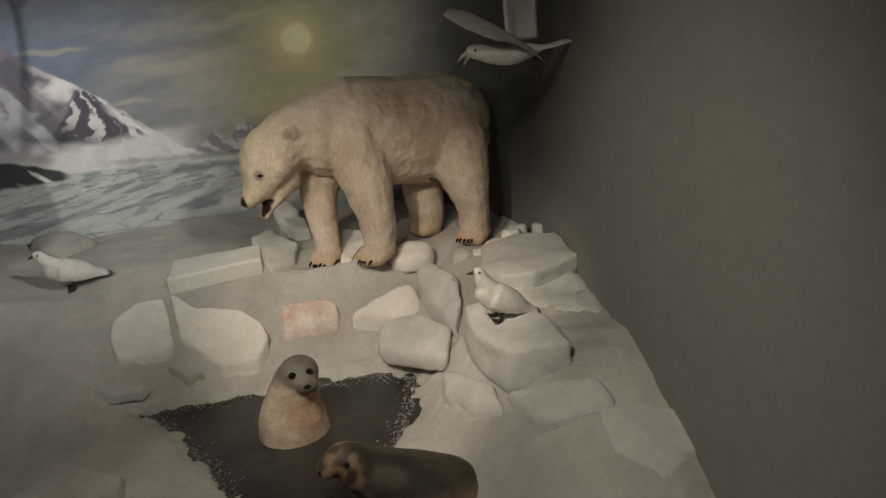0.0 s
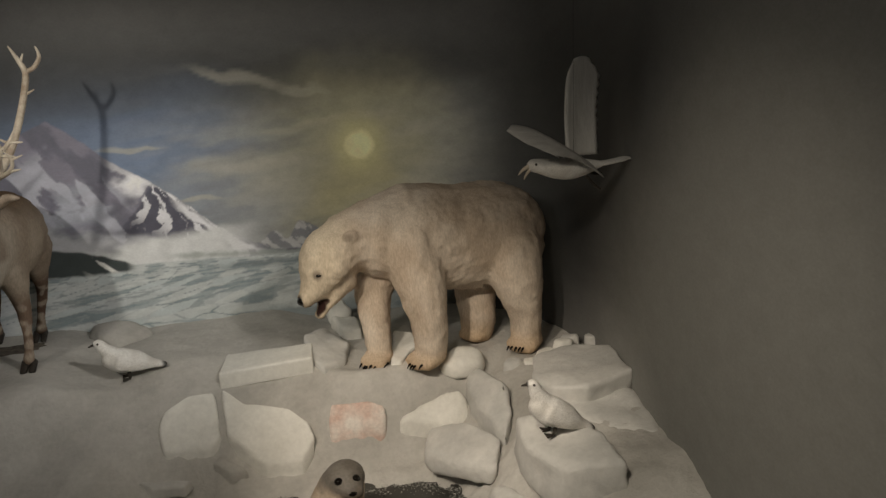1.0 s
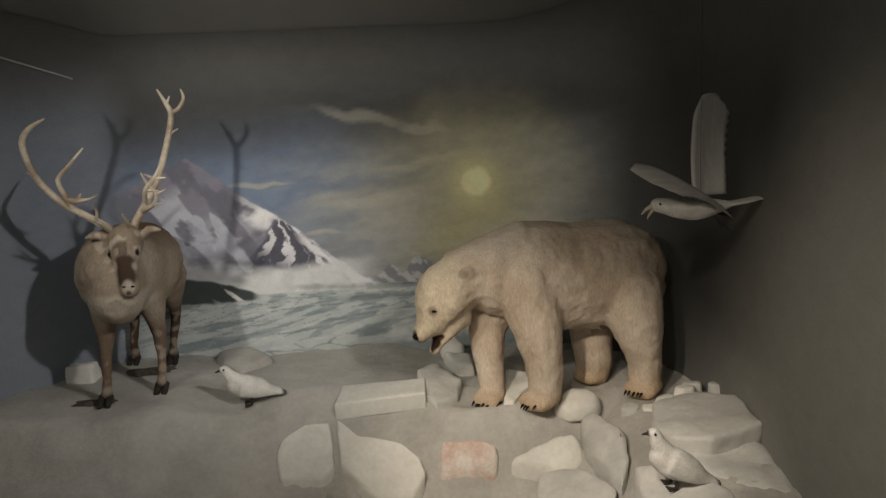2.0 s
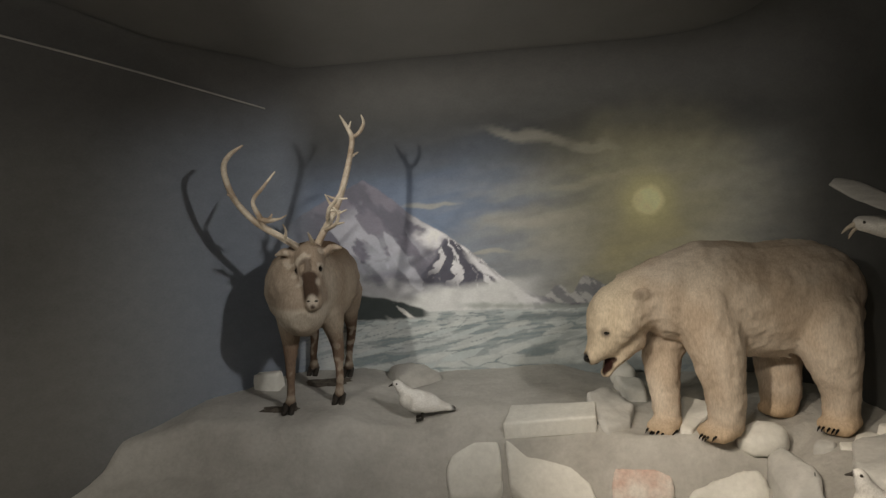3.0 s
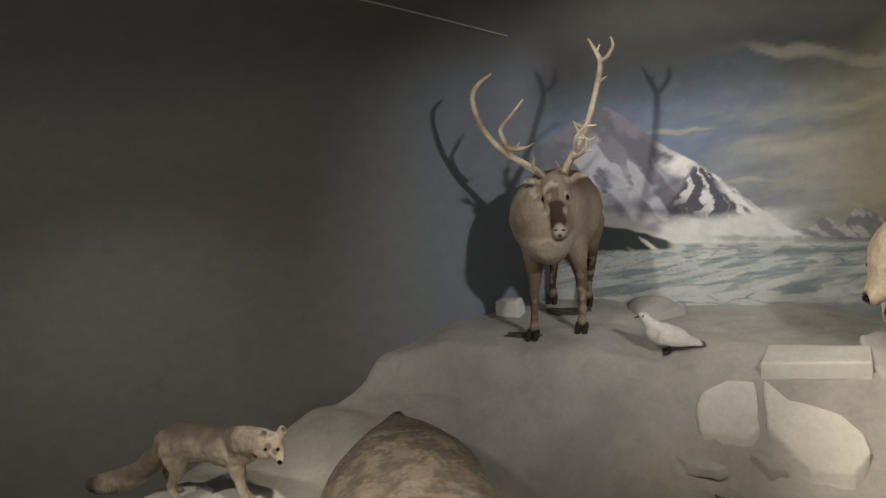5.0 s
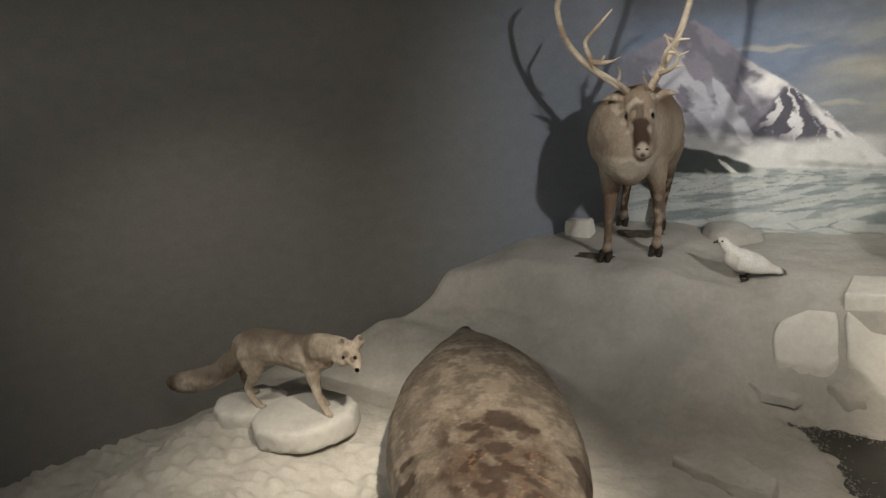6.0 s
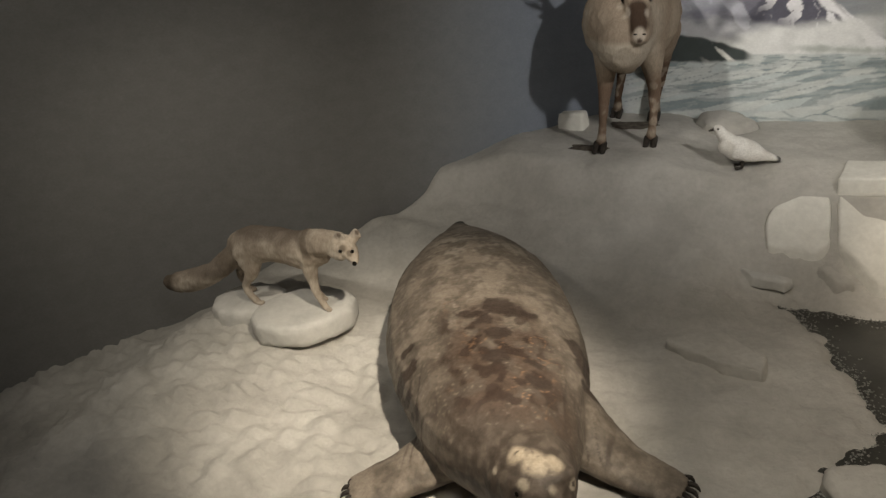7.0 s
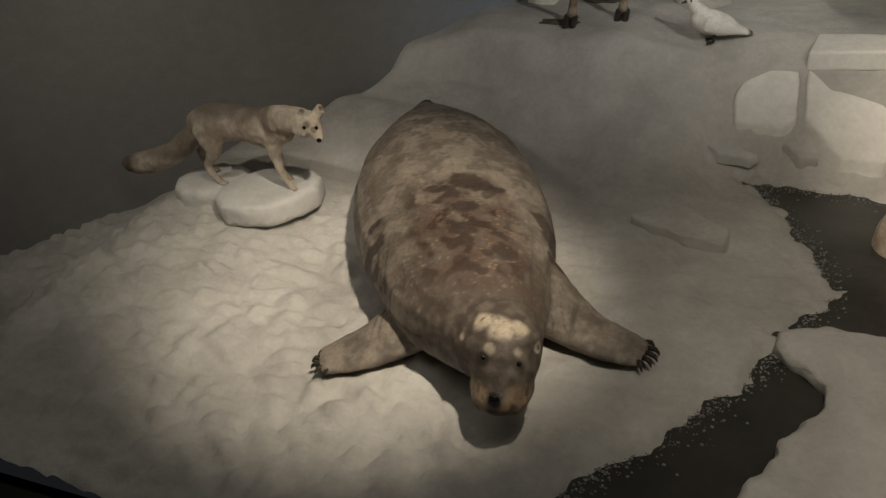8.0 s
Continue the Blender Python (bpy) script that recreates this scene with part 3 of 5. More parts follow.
def bear_hard(bm):
    ball(bm, *on_skin(-1.03, 3.83, 1.068, .003), .013, (1.3, 1, .6))
    ball(bm, -1.10, 4.02, 1.06, .012)
    ball(bm, *on_skin(-1.14, 3.91, .915, .012), .030, (.8, 1.2, .8))
    for x, y, dx, dy in ((-.75, 3.91, -.78, -.62), (-.505, 3.80, -.89, -.45), (.12, 3.82, -.83, -.55)):
        for k in range(5):
            s = (k - 2) * .036
            tip = on_skin(x + dx * .12 - dy * s, y + dy * .12 + dx * s, .495)
            tube(bm, [(tip[0] - dx * .012, tip[1] - dy * .012, tip[2] + .004, .008), (tip[0] + dx * .012, tip[1] + dy * .012, tip[2] - .004, .006), (tip[0] + dx * .022, tip[1] + dy * .022, tip[2] - .018, .002)], (0, 0, 1), 6, 2)


Y = (0, 1, 0)
specimen("polar_bear_mount", [
    [(.17, 4.12, 1.0, .18, .25), (.12, 4.12, 1.08, .26, .335), (.0, 4.1, 1.135, .275, .33), (-.22, 4.08, 1.15, .275, .315), (-.46, 4.06, 1.19, .28, .305), (-.62, 4.04, 1.20, .23, .24)],
    [(-.50, 4.05, 1.225, .24, .275), (-.70, 4.03, 1.22, .19, .205), (-.84, 4.015, 1.19, .165, .17), (-.92, 4.0, 1.15, .155, .155)],
    [(-.87, 4.0, 1.16, .16, .16), (-.94, 3.98, 1.145, .165, .158), (-.985, 3.965, 1.07, .135, .142), (-1.02, 3.95, 1.0, .108, .112), (-1.06, 3.94, .955, .080, .072), (-1.09, 3.935, .930, .064, .050)],
    [(-.89, 3.99, 1.0, .115, .09), (-.965, 3.965, .905, .074, .044), (-1.03, 3.945, .82, .052, .022)],
    [(-.93, 3.88, 1.10, .075, .085), (-.965, 3.89, 1.05, .062, .07)],
    ([(-.50, 3.93, 1.17, .175, .18), (-.455, 3.87, .93, .142, .15), (-.43, 3.845, .74, .108, .115), (-.425, 3.84, .58, .094, .10)], Y),
    [(-.42, 3.86, .525, .10, .062), (-.505, 3.80, .51, .105, .050)],
    ([(-.6, 4.14, 1.05, .14, .17), (-.685, 4.11, .88, .115, .13), (-.70, 4.03, .70, .086, .09), (-.695, 3.99, .57, .076, .08)], Y),
    [(-.69, 3.985, .53, .082, .056), (-.75, 3.91, .505, .088, .048)],
    ([(.12, 3.95, 1.06, .19, .17), (.14, 3.90, .87, .15, .16), (.18, 3.90, .68, .098, .115), (.185, 3.90, .55, .092, .105)], Y),
    [(.20, 3.9, .52, .095, .06), (.12, 3.82, .505, .10, .048)],
    ([(.03, 4.26, .98, .19, .18), (-.02, 4.22, .78, .135, .14), (-.025, 4.18, .62, .115, .12), (-.03, 4.17, .54, .11, .11)], Y),
    [(-.01, 4.17, .515, .09, .05), (-.10, 4.12, .505, .09, .042)],
    ([(-.825, 3.905, 1.20, .052, .030), (-.835, 3.868, 1.245, .056, .024), (-.838, 3.85, 1.280, .045, .018)], Y),
    ([(-.87, 4.13, 1.25, .04, .025), (-.88, 4.14, 1.315, .042, .018)], Y),
], .0125, 3, bear_coat, FUR, [(GLASS_EYE, bear_hard)], .007, "cream-white mounted polar bear standing on the icy bank", "taxidermy bear")


# reindeer
def deer_coat(p, n):
    c = mixed((.27, .215, .165), (.37, .31, .245), sstep(-.4, .4, noise.noise(p * 5)))
    c = mixed(c, (.14, .095, .06), sstep(1.38, 1.56, p.z) * sstep(4.25, 4.4, p.y))
    c = mixed(c, (.42, .375, .315), sstep(4.35, 4.12, p.y) * sstep(1.05, 1.2, p.z) * sstep(1.50, 1.4, p.z))
    c = mixed(c, (.19, .135, .10), sstep(1.08, .98, p.z))
    c = mixed(c, (.10, .065, .045), sstep(4.75, 4.85, p.y) * sstep(1.2, 1.0, p.z))
    c = mixed(c, (.45, .39, .32), .55 * sstep(.15, .4, noise.noise(p * 22)) * sstep(1.05, .95, p.z))
    streak = noise.noise((p.x * 30, p.y * 12, p.z * 14))
    face = sstep(4.20, 4.13, p.y) * sstep(1.25, 1.29, p.z)
    c = mixed(c, (.26, .21, .165), .85 * face)
    c = mixed(c, (.46, .41, .345), .8 * face * sstep(.0, .25, streak) * sstep(1.45, 1.50, p.z))
    c = mixed(c, (.045, .028, .02), .95 * max(blob(p, -2.607, 3.96, 1.375, .062), blob(p, -2.618, 4.0, 1.43, .05), .8 * blob(p, -2.63, 4.03, 1.50, .05) * sstep(-.25, .1, streak)))
    c = mixed(c, (.50, .45, .39), .8 * max(blob(p, -2.685, 4.01, 1.42, .03), blob(p, -2.545, 4.0, 1.42, .03)))
    c = mixed(c, (.44, .40, .35), .9 * blob(p, -2.598, 3.945, 1.315, .036))
    c = mixed(c, (.07, .05, .04), blob(p, -2.598, 3.94, 1.283, .016))
    c = mixed(c, (.44, .385, .32), .7 * max(blob(p, -2.715, 4.075, 1.45, .024), blob(p, -2.542, 4.065, 1.455, .024)))
    c = mixed(c, (.05, .035, .028), .9 * max(blob(p, -2.708, 4.06, 1.478, .024), blob(p, -2.546, 4.055, 1.482, .024)))
    c = mixed(c, (.50, .44, .36), .6 * sstep(.66, .70, p.z) * sstep(.73, .69, p.z))
    c = mixed(c, (.03, .025, .02), sstep(.655, .63, p.z))
    return c


def deer_eyes(bm):
    ball(bm, *on_skin(-2.712, 4.06, 1.478, .006), .016)
    ball(bm, *on_skin(-2.544, 4.05, 1.482, .006), .016)
    for x in (-2.622, -2.574):
        ball(bm, *on_skin(x, 3.94, 1.322, .003), .009, (1.6, .6, .6))


def antlers(bm):
    t = lambda nodes: tube(bm, nodes, (0.05, 1, 0.1), 10, 4)
    # west beam
    t([(-2.70, 4.17, 1.59, .022), (-2.80, 4.16, 1.665, .02), (-2.92, 4.15, 1.75, .019), (-3.015, 4.145, 1.86, .018), (-3.06, 4.14, 1.96, .018), (-3.075, 4.13, 2.08, .017), (-3.03, 4.125, 2.15, .014), (-2.95, 4.12, 2.195, .006)])
    t([(-2.88, 4.15, 1.72, .016), (-2.90, 4.13, 1.79, .016), (-2.925, 4.12, 1.88, .012), (-2.86, 4.11, 1.95, .010), (-2.775, 4.10, 2.035, .005)])
    t([(-2.895, 4.13, 1.775, .014), (-2.845, 4.12, 1.765, .016), (-2.775, 4.11, 1.772, .005)])
    t([(-2.845, 4.12, 1.765, .012), (-2.82, 4.11, 1.80, .005)])
    t([(-2.71, 4.15, 1.60, .016), (-2.745, 4.06, 1.66, .012), (-2.80, 4.0, 1.70, .005)])
    t([(-3.03, 4.143, 1.90, .010), (-3.06, 4.10, 1.93, .004)])
    t([(-2.775, 4.11, 1.772, .006), (-2.735, 4.10, 1.79, .003)])
    t([(-2.745, 4.06, 1.66, .010), (-2.72, 4.01, 1.71, .007), (-2.725, 3.98, 1.75, .003)])
    # east beam
    t([(-2.60, 4.18, 1.59, .022), (-2.565, 4.19, 1.655, .021), (-2.51, 4.24, 1.75, .020), (-2.465, 4.28, 1.845, .019), (-2.42, 4.32, 1.98, .018), (-2.385, 4.36, 2.12, .017), (-2.375, 4.38, 2.20, .016), (-2.40, 4.39, 2.26, .012), (-2.435, 4.39, 2.33, .005)])
    t([(-2.378, 4.38, 2.20, .013), (-2.335, 4.39, 2.22, .012), (-2.30, 4.39, 2.275, .010), (-2.31, 4.39, 2.325, .004)])
    t([(-2.395, 4.39, 2.245, .010), (-2.375, 4.39, 2.29, .004)])
    t([(-2.53, 4.22, 1.71, .015), (-2.50, 4.14, 1.80, .012), (-2.44, 4.10, 1.86, .010), (-2.40, 4.09, 1.93, .004)])
    t([(-2.48, 4.13, 1.82, .010), (-2.50, 4.09, 1.89, .004)])
    t([(-2.44, 4.10, 1.86, .009), (-2.38, 4.09, 1.86, .004)])
    t([(-2.50, 4.14, 1.80, .010), (-2.43, 4.12, 1.79, .004)])
    t([(-2.47, 4.28, 1.84, .012), (-2.53, 4.27, 1.875, .004)])
    t([(-2.55, 4.20, 1.68, .014), (-2.46, 4.10, 1.72, .011), (-2.43, 4.06, 1.78, .008), (-2.46, 4.04, 1.83, .003)])
    t([(-2.46, 4.10, 1.72, .009), (-2.40, 4.06, 1.73, .003)])
    t([(-2.43, 4.06, 1.78, .007), (-2.38, 4.05, 1.80, .003)])
    t([(-2.395, 4.35, 2.08, .010), (-2.345, 4.36, 2.11, .004)])
    t([(-2.61, 4.16, 1.60, .015), (-2.60, 4.07, 1.65, .010), (-2.60, 4.02, 1.69, .004)])


def deer_hooves(bm):
    for x, y in ((-2.86, 4.165), (-2.585, 4.29), (-2.64, 4.84), (-2.895, 4.90)):
        for s in (-.02, .02):
            tube(bm, [(x + s, y + .02, .655, .022, .02), (x + s * 1.1, y - .045, .622, .018, .012)], (0, 0, 1), 8, 2)


specimen("reindeer_mount", [
    [(-2.71, 4.12, 1.25, .15, .18), (-2.735, 4.28, 1.315, .235, .255), (-2.73, 4.5, 1.32, .27, .27), (-2.715, 4.72, 1.315, .25, .25), (-2.70, 4.87, 1.29, .16, .18)],
    [(-2.70, 4.38, 1.40, .15, .18), (-2.665, 4.25, 1.49, .10, .12), (-2.645, 4.17, 1.535, .088, .09)],
    [(-2.70, 4.25, 1.28, .12, .18), (-2.70, 4.20, 1.19, .10, .12), (-2.70, 4.19, 1.12, .06, .06)],
    ([(-2.64, 4.17, 1.55, .082, .08), (-2.63, 4.10, 1.485, .082, .08), (-2.615, 4.04, 1.395, .058, .062), (-2.602, 4.0, 1.32, .052, .052), (-2.598, 3.985, 1.295, .05, .042)], Y),
    ([(-2.83, 4.28, 1.18, .085, .13), (-2.835, 4.25, 1.0, .046, .06), (-2.845, 4.225, .87, .031, .036), (-2.85, 4.21, .75, .023, .026), (-2.855, 4.19, .67, .032, .035)], Y),
    ([(-2.60, 4.34, 1.18, .085, .13), (-2.58, 4.35, 1.0, .046, .06), (-2.575, 4.345, .87, .031, .036), (-2.578, 4.33, .75, .023, .026), (-2.583, 4.31, .67, .032, .035)], Y),
    ([(-2.57, 4.75, 1.2, .10, .15), (-2.58, 4.82, 1.03, .048, .07), (-2.60, 4.89, .90, .032, .04), (-2.625, 4.875, .76, .024, .028), (-2.635, 4.86, .67, .032, .035)], Y),
    ([(-2.82, 4.75, 1.2, .10, .15), (-2.84, 4.82, 1.03, .048, .07), (-2.86, 4.90, .90, .032, .04), (-2.88, 4.90, .76, .024, .028), (-2.89, 4.92, .67, .032, .035)], Y),
    [(-2.73, 4.19, 1.55, .03, .025), (-2.79, 4.18, 1.57, .042, .025), (-2.84, 4.17, 1.56, .012)],
    [(-2.56, 4.19, 1.55, .03, .025), (-2.51, 4.19, 1.58, .042, .025), (-2.465, 4.18, 1.575, .012)],
], .0085, 4, deer_coat, FUR, [(GLASS_EYE, deer_eyes), (ANTLER, antlers), (HORN, deer_hooves)], .004, "brown-grey mounted reindeer with tall branching antlers", "taxidermy reindeer")


# bearded seal on the snow
def seal_coat(p, n):
    fine = noise.noise(p * 34)
    c = mixed((.17, .145, .12), (.29, .25, .207), sstep(-.35, .35, noise.noise(p * 9) + .6 * fine))
    c = mixed(c, (.44, .40, .34), .6 * sstep(.12, .45, noise.noise(p * 7 + Vector((3, 1, 0))) + .5 * fine) * sstep(2.85, 3.0, p.y) * sstep(3.35, 3.2, p.y) * sstep(.34, .42, p.z))
    side = abs((p.x + 2.79) * .908 + (p.y - 2.08) * .418)
    c = mixed(c, (.095, .073, .058), .8 * sstep(2.5, 2.12, p.y + .15 * noise.noise(p * 6)) * sstep(.40, .15, side) * sstep(.22, .34, p.z))
    c = mixed(c, (.42, .365, .29), .35 * sstep(.34, .5, noise.noise(p * 75)) * sstep(.15, .3, p.z))
    back = sstep(.30, .12, side + .08 * noise.noise(p * 12)) * sstep(.25, .38, p.z)
    saddle = back * sstep(2.75, 2.25, p.y + .2 * noise.noise(p * 7)) * sstep(1.82, 1.95, p.y)
    c = mixed(c, (.10, .068, .050), .75 * saddle * sstep(-.35, .1, noise.noise(p * 11) + .4 * fine))
    c = mixed(c, (.052, .034, .026), .85 * saddle * sstep(.05, .25, noise.noise(p * 19) + .3 * fine))
    c = mixed(c, (.36, .22, .13), .7 * saddle * sstep(.05, .0, abs(noise.noise(p * 16))) * sstep(-.1, .3, noise.noise(p * 5)))
    warp = p + Vector((noise.noise(p * 16), noise.noise(p * 16 + Vector((7, 0, 0))), 0)) * .035
    for x, y, r in ((-2.97, 2.53, .075), (-2.87, 2.50, .065), (-3.05, 2.45, .05), (-2.98, 2.40, .045), (-2.90, 2.32, .05), (-2.60, 2.46, .06), (-2.55, 2.38, .055), (-2.52, 2.30, .035), (-3.29, 2.26, .035), (-3.24, 2.14, .045), (-3.20, 2.04, .03), (-3.12, 1.98, .025), (-2.85, 2.16, .05), (-2.72, 2.18, .04), (-2.66, 2.08, .045)):
        d = math.hypot(warp.x - x, (warp.y - y) * 1.25) / r
        c = mixed(c, (.058, .042, .034), .88 * (1 - sstep(.85, 1.15, d + .25 * fine)) * sstep(.1, .2, p.z))
    fold = abs(noise.noise((p.x * 20 + p.y * 8, p.y * 4, p.z * 5)))
    c = mixed(c, (.075, .058, .047), .7 * sstep(.10, .03, fold) * sstep(2.25, 2.1, p.y) * sstep(1.80, 1.92, p.y) * sstep(.08, .14, p.z) * sstep(.42, .36, p.z))
    head = sstep(1.88, 1.78, p.y) * sstep(.16, .22, p.z)
    c = mixed(c, mixed((.085, .068, .055), (.17, .14, .115), sstep(-.2, .4, noise.noise(p * 28))), .9 * head)
    c = mixed(c, (.56, .48, .37), .95 * max(blob(p, -2.635, 1.72, .40, .034), blob(p, -2.575, 1.70, .405, .044), blob(p, -2.515, 1.72, .40, .034)) * sstep(-.9, -.1, noise.noise(p * 60)))
    c = mixed(c, (.44, .39, .31), .9 * max(blob(p, -2.592, 1.635, .365, .020), blob(p, -2.497, 1.64, .365, .020)))
    c = mixed(c, (.42, .31, .20), .9 * max(blob(p, -2.61, 1.57, .21, .065), blob(p, -2.50, 1.575, .21, .065)) * sstep(-.5, .1, noise.noise(p * 50)))
    c = mixed(c, (.035, .028, .024), .9 * max(blob(p, -2.612, 1.61, .34, .024), blob(p, -2.482, 1.615, .34, .024)))
    c = mixed(c, (.01, .01, .01), blob(p, -2.552, 1.525, .255, .024, .2))
    ring = max(blob(p, -2.695, 1.70, .335, .022, .15) - blob(p, -2.695, 1.70, .335, .010, .2), blob(p, -2.455, 1.715, .335, .022, .15) - blob(p, -2.455, 1.715, .335, .010, .2))
    c = mixed(c, (.52, .46, .37), .9 * max(0, ring))
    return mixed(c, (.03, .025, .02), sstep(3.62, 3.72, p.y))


def fbm_point(p, s):
    return .5 + .5 * (noise.noise(p * s) + .5 * noise.noise(p * s * 2.1)) / 1.1


def seal_eyes(bm):
    for x in (-2.614, -2.484):
        ball(bm, *on_skin(x, 1.612, .342, .009), .0125)
    x, y, z = on_skin(-2.552, 1.528, .255)
    ball(bm, x - .009, y, z + .004, .009, (1, .6, .9))
    ball(bm, x + .009, y, z + .004, .009, (1, .6, .9))
    ball(bm, x, y, z - .008, .009, (1, .6, 1.2))


def seal_claws(bm):
    claws = (((-3.335, 1.80), (-3.375, 1.79)), ((-3.335, 1.77), (-3.385, 1.75)), ((-3.325, 1.745), (-3.37, 1.715)), ((-3.305, 1.725), (-3.34, 1.69)), ((-3.275, 1.715), (-3.295, 1.68)),
             ((-2.155, 2.15), (-2.115, 2.15)), ((-2.14, 2.12), (-2.09, 2.105)), ((-2.14, 2.09), (-2.095, 2.065)), ((-2.15, 2.06), (-2.115, 2.03)), ((-2.17, 2.035), (-2.145, 1.995)))
    for (x0, y0), (x1, y1) in claws:
        tube(bm, [(x0, y0, .052, .010), ((x0 + x1) / 2, (y0 + y1) / 2, .054, .009), (x1 * .8 + x0 * .2, y1 * .8 + y0 * .2, .036, .003)], (0, 0, 1), 8, 2)


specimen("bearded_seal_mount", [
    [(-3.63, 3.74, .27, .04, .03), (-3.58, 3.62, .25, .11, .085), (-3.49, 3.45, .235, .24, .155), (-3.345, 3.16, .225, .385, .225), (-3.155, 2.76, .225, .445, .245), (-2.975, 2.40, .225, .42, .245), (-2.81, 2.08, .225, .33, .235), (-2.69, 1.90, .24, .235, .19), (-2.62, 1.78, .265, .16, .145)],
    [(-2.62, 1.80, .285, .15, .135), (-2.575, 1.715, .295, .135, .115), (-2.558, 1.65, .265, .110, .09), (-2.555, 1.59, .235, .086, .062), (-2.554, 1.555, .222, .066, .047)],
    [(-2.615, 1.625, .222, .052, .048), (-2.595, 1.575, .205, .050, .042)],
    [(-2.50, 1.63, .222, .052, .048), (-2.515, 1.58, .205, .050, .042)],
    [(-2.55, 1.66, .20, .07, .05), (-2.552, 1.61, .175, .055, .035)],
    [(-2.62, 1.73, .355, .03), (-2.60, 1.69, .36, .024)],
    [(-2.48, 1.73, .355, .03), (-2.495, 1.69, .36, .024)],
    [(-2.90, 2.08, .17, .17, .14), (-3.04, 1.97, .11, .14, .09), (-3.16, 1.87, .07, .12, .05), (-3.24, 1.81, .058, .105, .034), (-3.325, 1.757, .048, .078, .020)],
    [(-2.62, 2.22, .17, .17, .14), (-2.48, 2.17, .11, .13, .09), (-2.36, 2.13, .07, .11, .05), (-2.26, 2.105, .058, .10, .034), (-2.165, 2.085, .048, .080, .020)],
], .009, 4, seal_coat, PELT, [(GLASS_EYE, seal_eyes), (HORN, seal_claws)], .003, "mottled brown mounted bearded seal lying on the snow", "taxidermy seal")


# ringed seal looking out of the pool
def pup_coat(p, n):
    c = mixed((.46, .37, .28), (.56, .47, .37), sstep(-.3, .3, noise.noise(p * 7)))
    c = mixed(c, (.17, .155, .135), sstep(.30, .37, p.z + .03 * noise.noise(p * 20)))
    c = mixed(c, (.20, .175, .15), sstep(.26, .33, p.z) * sstep(2.99, 3.08, p.y))
    c = mixed(c, (.07, .06, .05), blob(p, -1.04, 2.80, .315, .055) * .8)
    c = mixed(c, (.60, .36, .24), .5 * blob(p, -1.03, 2.85, .15, .11))
    return c


def pup_hard(bm):
    ball(bm, *on_skin(-1.098, 2.85, .40, .008), .021)
    ball(bm, *on_skin(-1.018, 2.85, .40, .008), .021)
    ball(bm, *on_skin(-1.045, 2.79, .352, .002), .013, (1.4, .7, 1))


pup = specimen("ringed_seal_mount", [
    ([(-1.11, 2.97, -.10, .175, .17), (-1.115, 2.965, .06, .162, .155), (-1.10, 2.955, .20, .128, .125), (-1.075, 2.94, .31, .108, .11), (-1.06, 2.93, .36, .095, .10)], Y),
    [(-1.06, 2.90, .365, .085, .078), (-1.045, 2.85, .35, .062, .055), (-1.04, 2.825, .335, .050, .042)],
], .011, 4, pup_coat, PELT, [(GLASS_EYE, pup_hard)], .002, "buff and grey mounted ringed seal rising from the water", "taxidermy seal")


pup.matrix_world = Matrix.Translation((-1.12, 3.13, 0)) @ Matrix.Diagonal((1.03, 1.0, .83, 1)) @ Matrix.Translation((1.11, -2.97, 0))


# dark seal hauling out by the pool edge
def dark_coat(p, n):
    c = mixed((.045, .036, .028), (.09, .07, .052), sstep(-.3, .3, noise.noise(p * 9)))
    c = mixed(c, (.30, .20, .12), .8 * sstep(-.9, -1.0, p.x) * sstep(-.1, .4, noise.noise(p * 22)))
    c = mixed(c, (.28, .20, .13), .8 * sstep(.10, .0, p.z))
    return c


def dark_hard(bm):
    ball(bm, *on_skin(-1.01, 2.40, .225, .005), .012)
    ball(bm, *on_skin(-1.13, 2.44, .19, .004), .010)


specimen("dark_seal_mount", [
    [(-1.075, 2.47, .19, .052, .045), (-1.01, 2.48, .20, .08, .075), (-.90, 2.46, .11, .12, .11), (-.74, 2.42, .02, .17, .14), (-.58, 2.36, -.06, .2, .15), (-.42, 2.25, -.16, .2, .15)],
], .012, 4, dark_coat, PELT, [(GLASS_EYE, dark_hard)], .002, "dark brown mounted seal hauling out at the pool edge", "taxidermy seal")


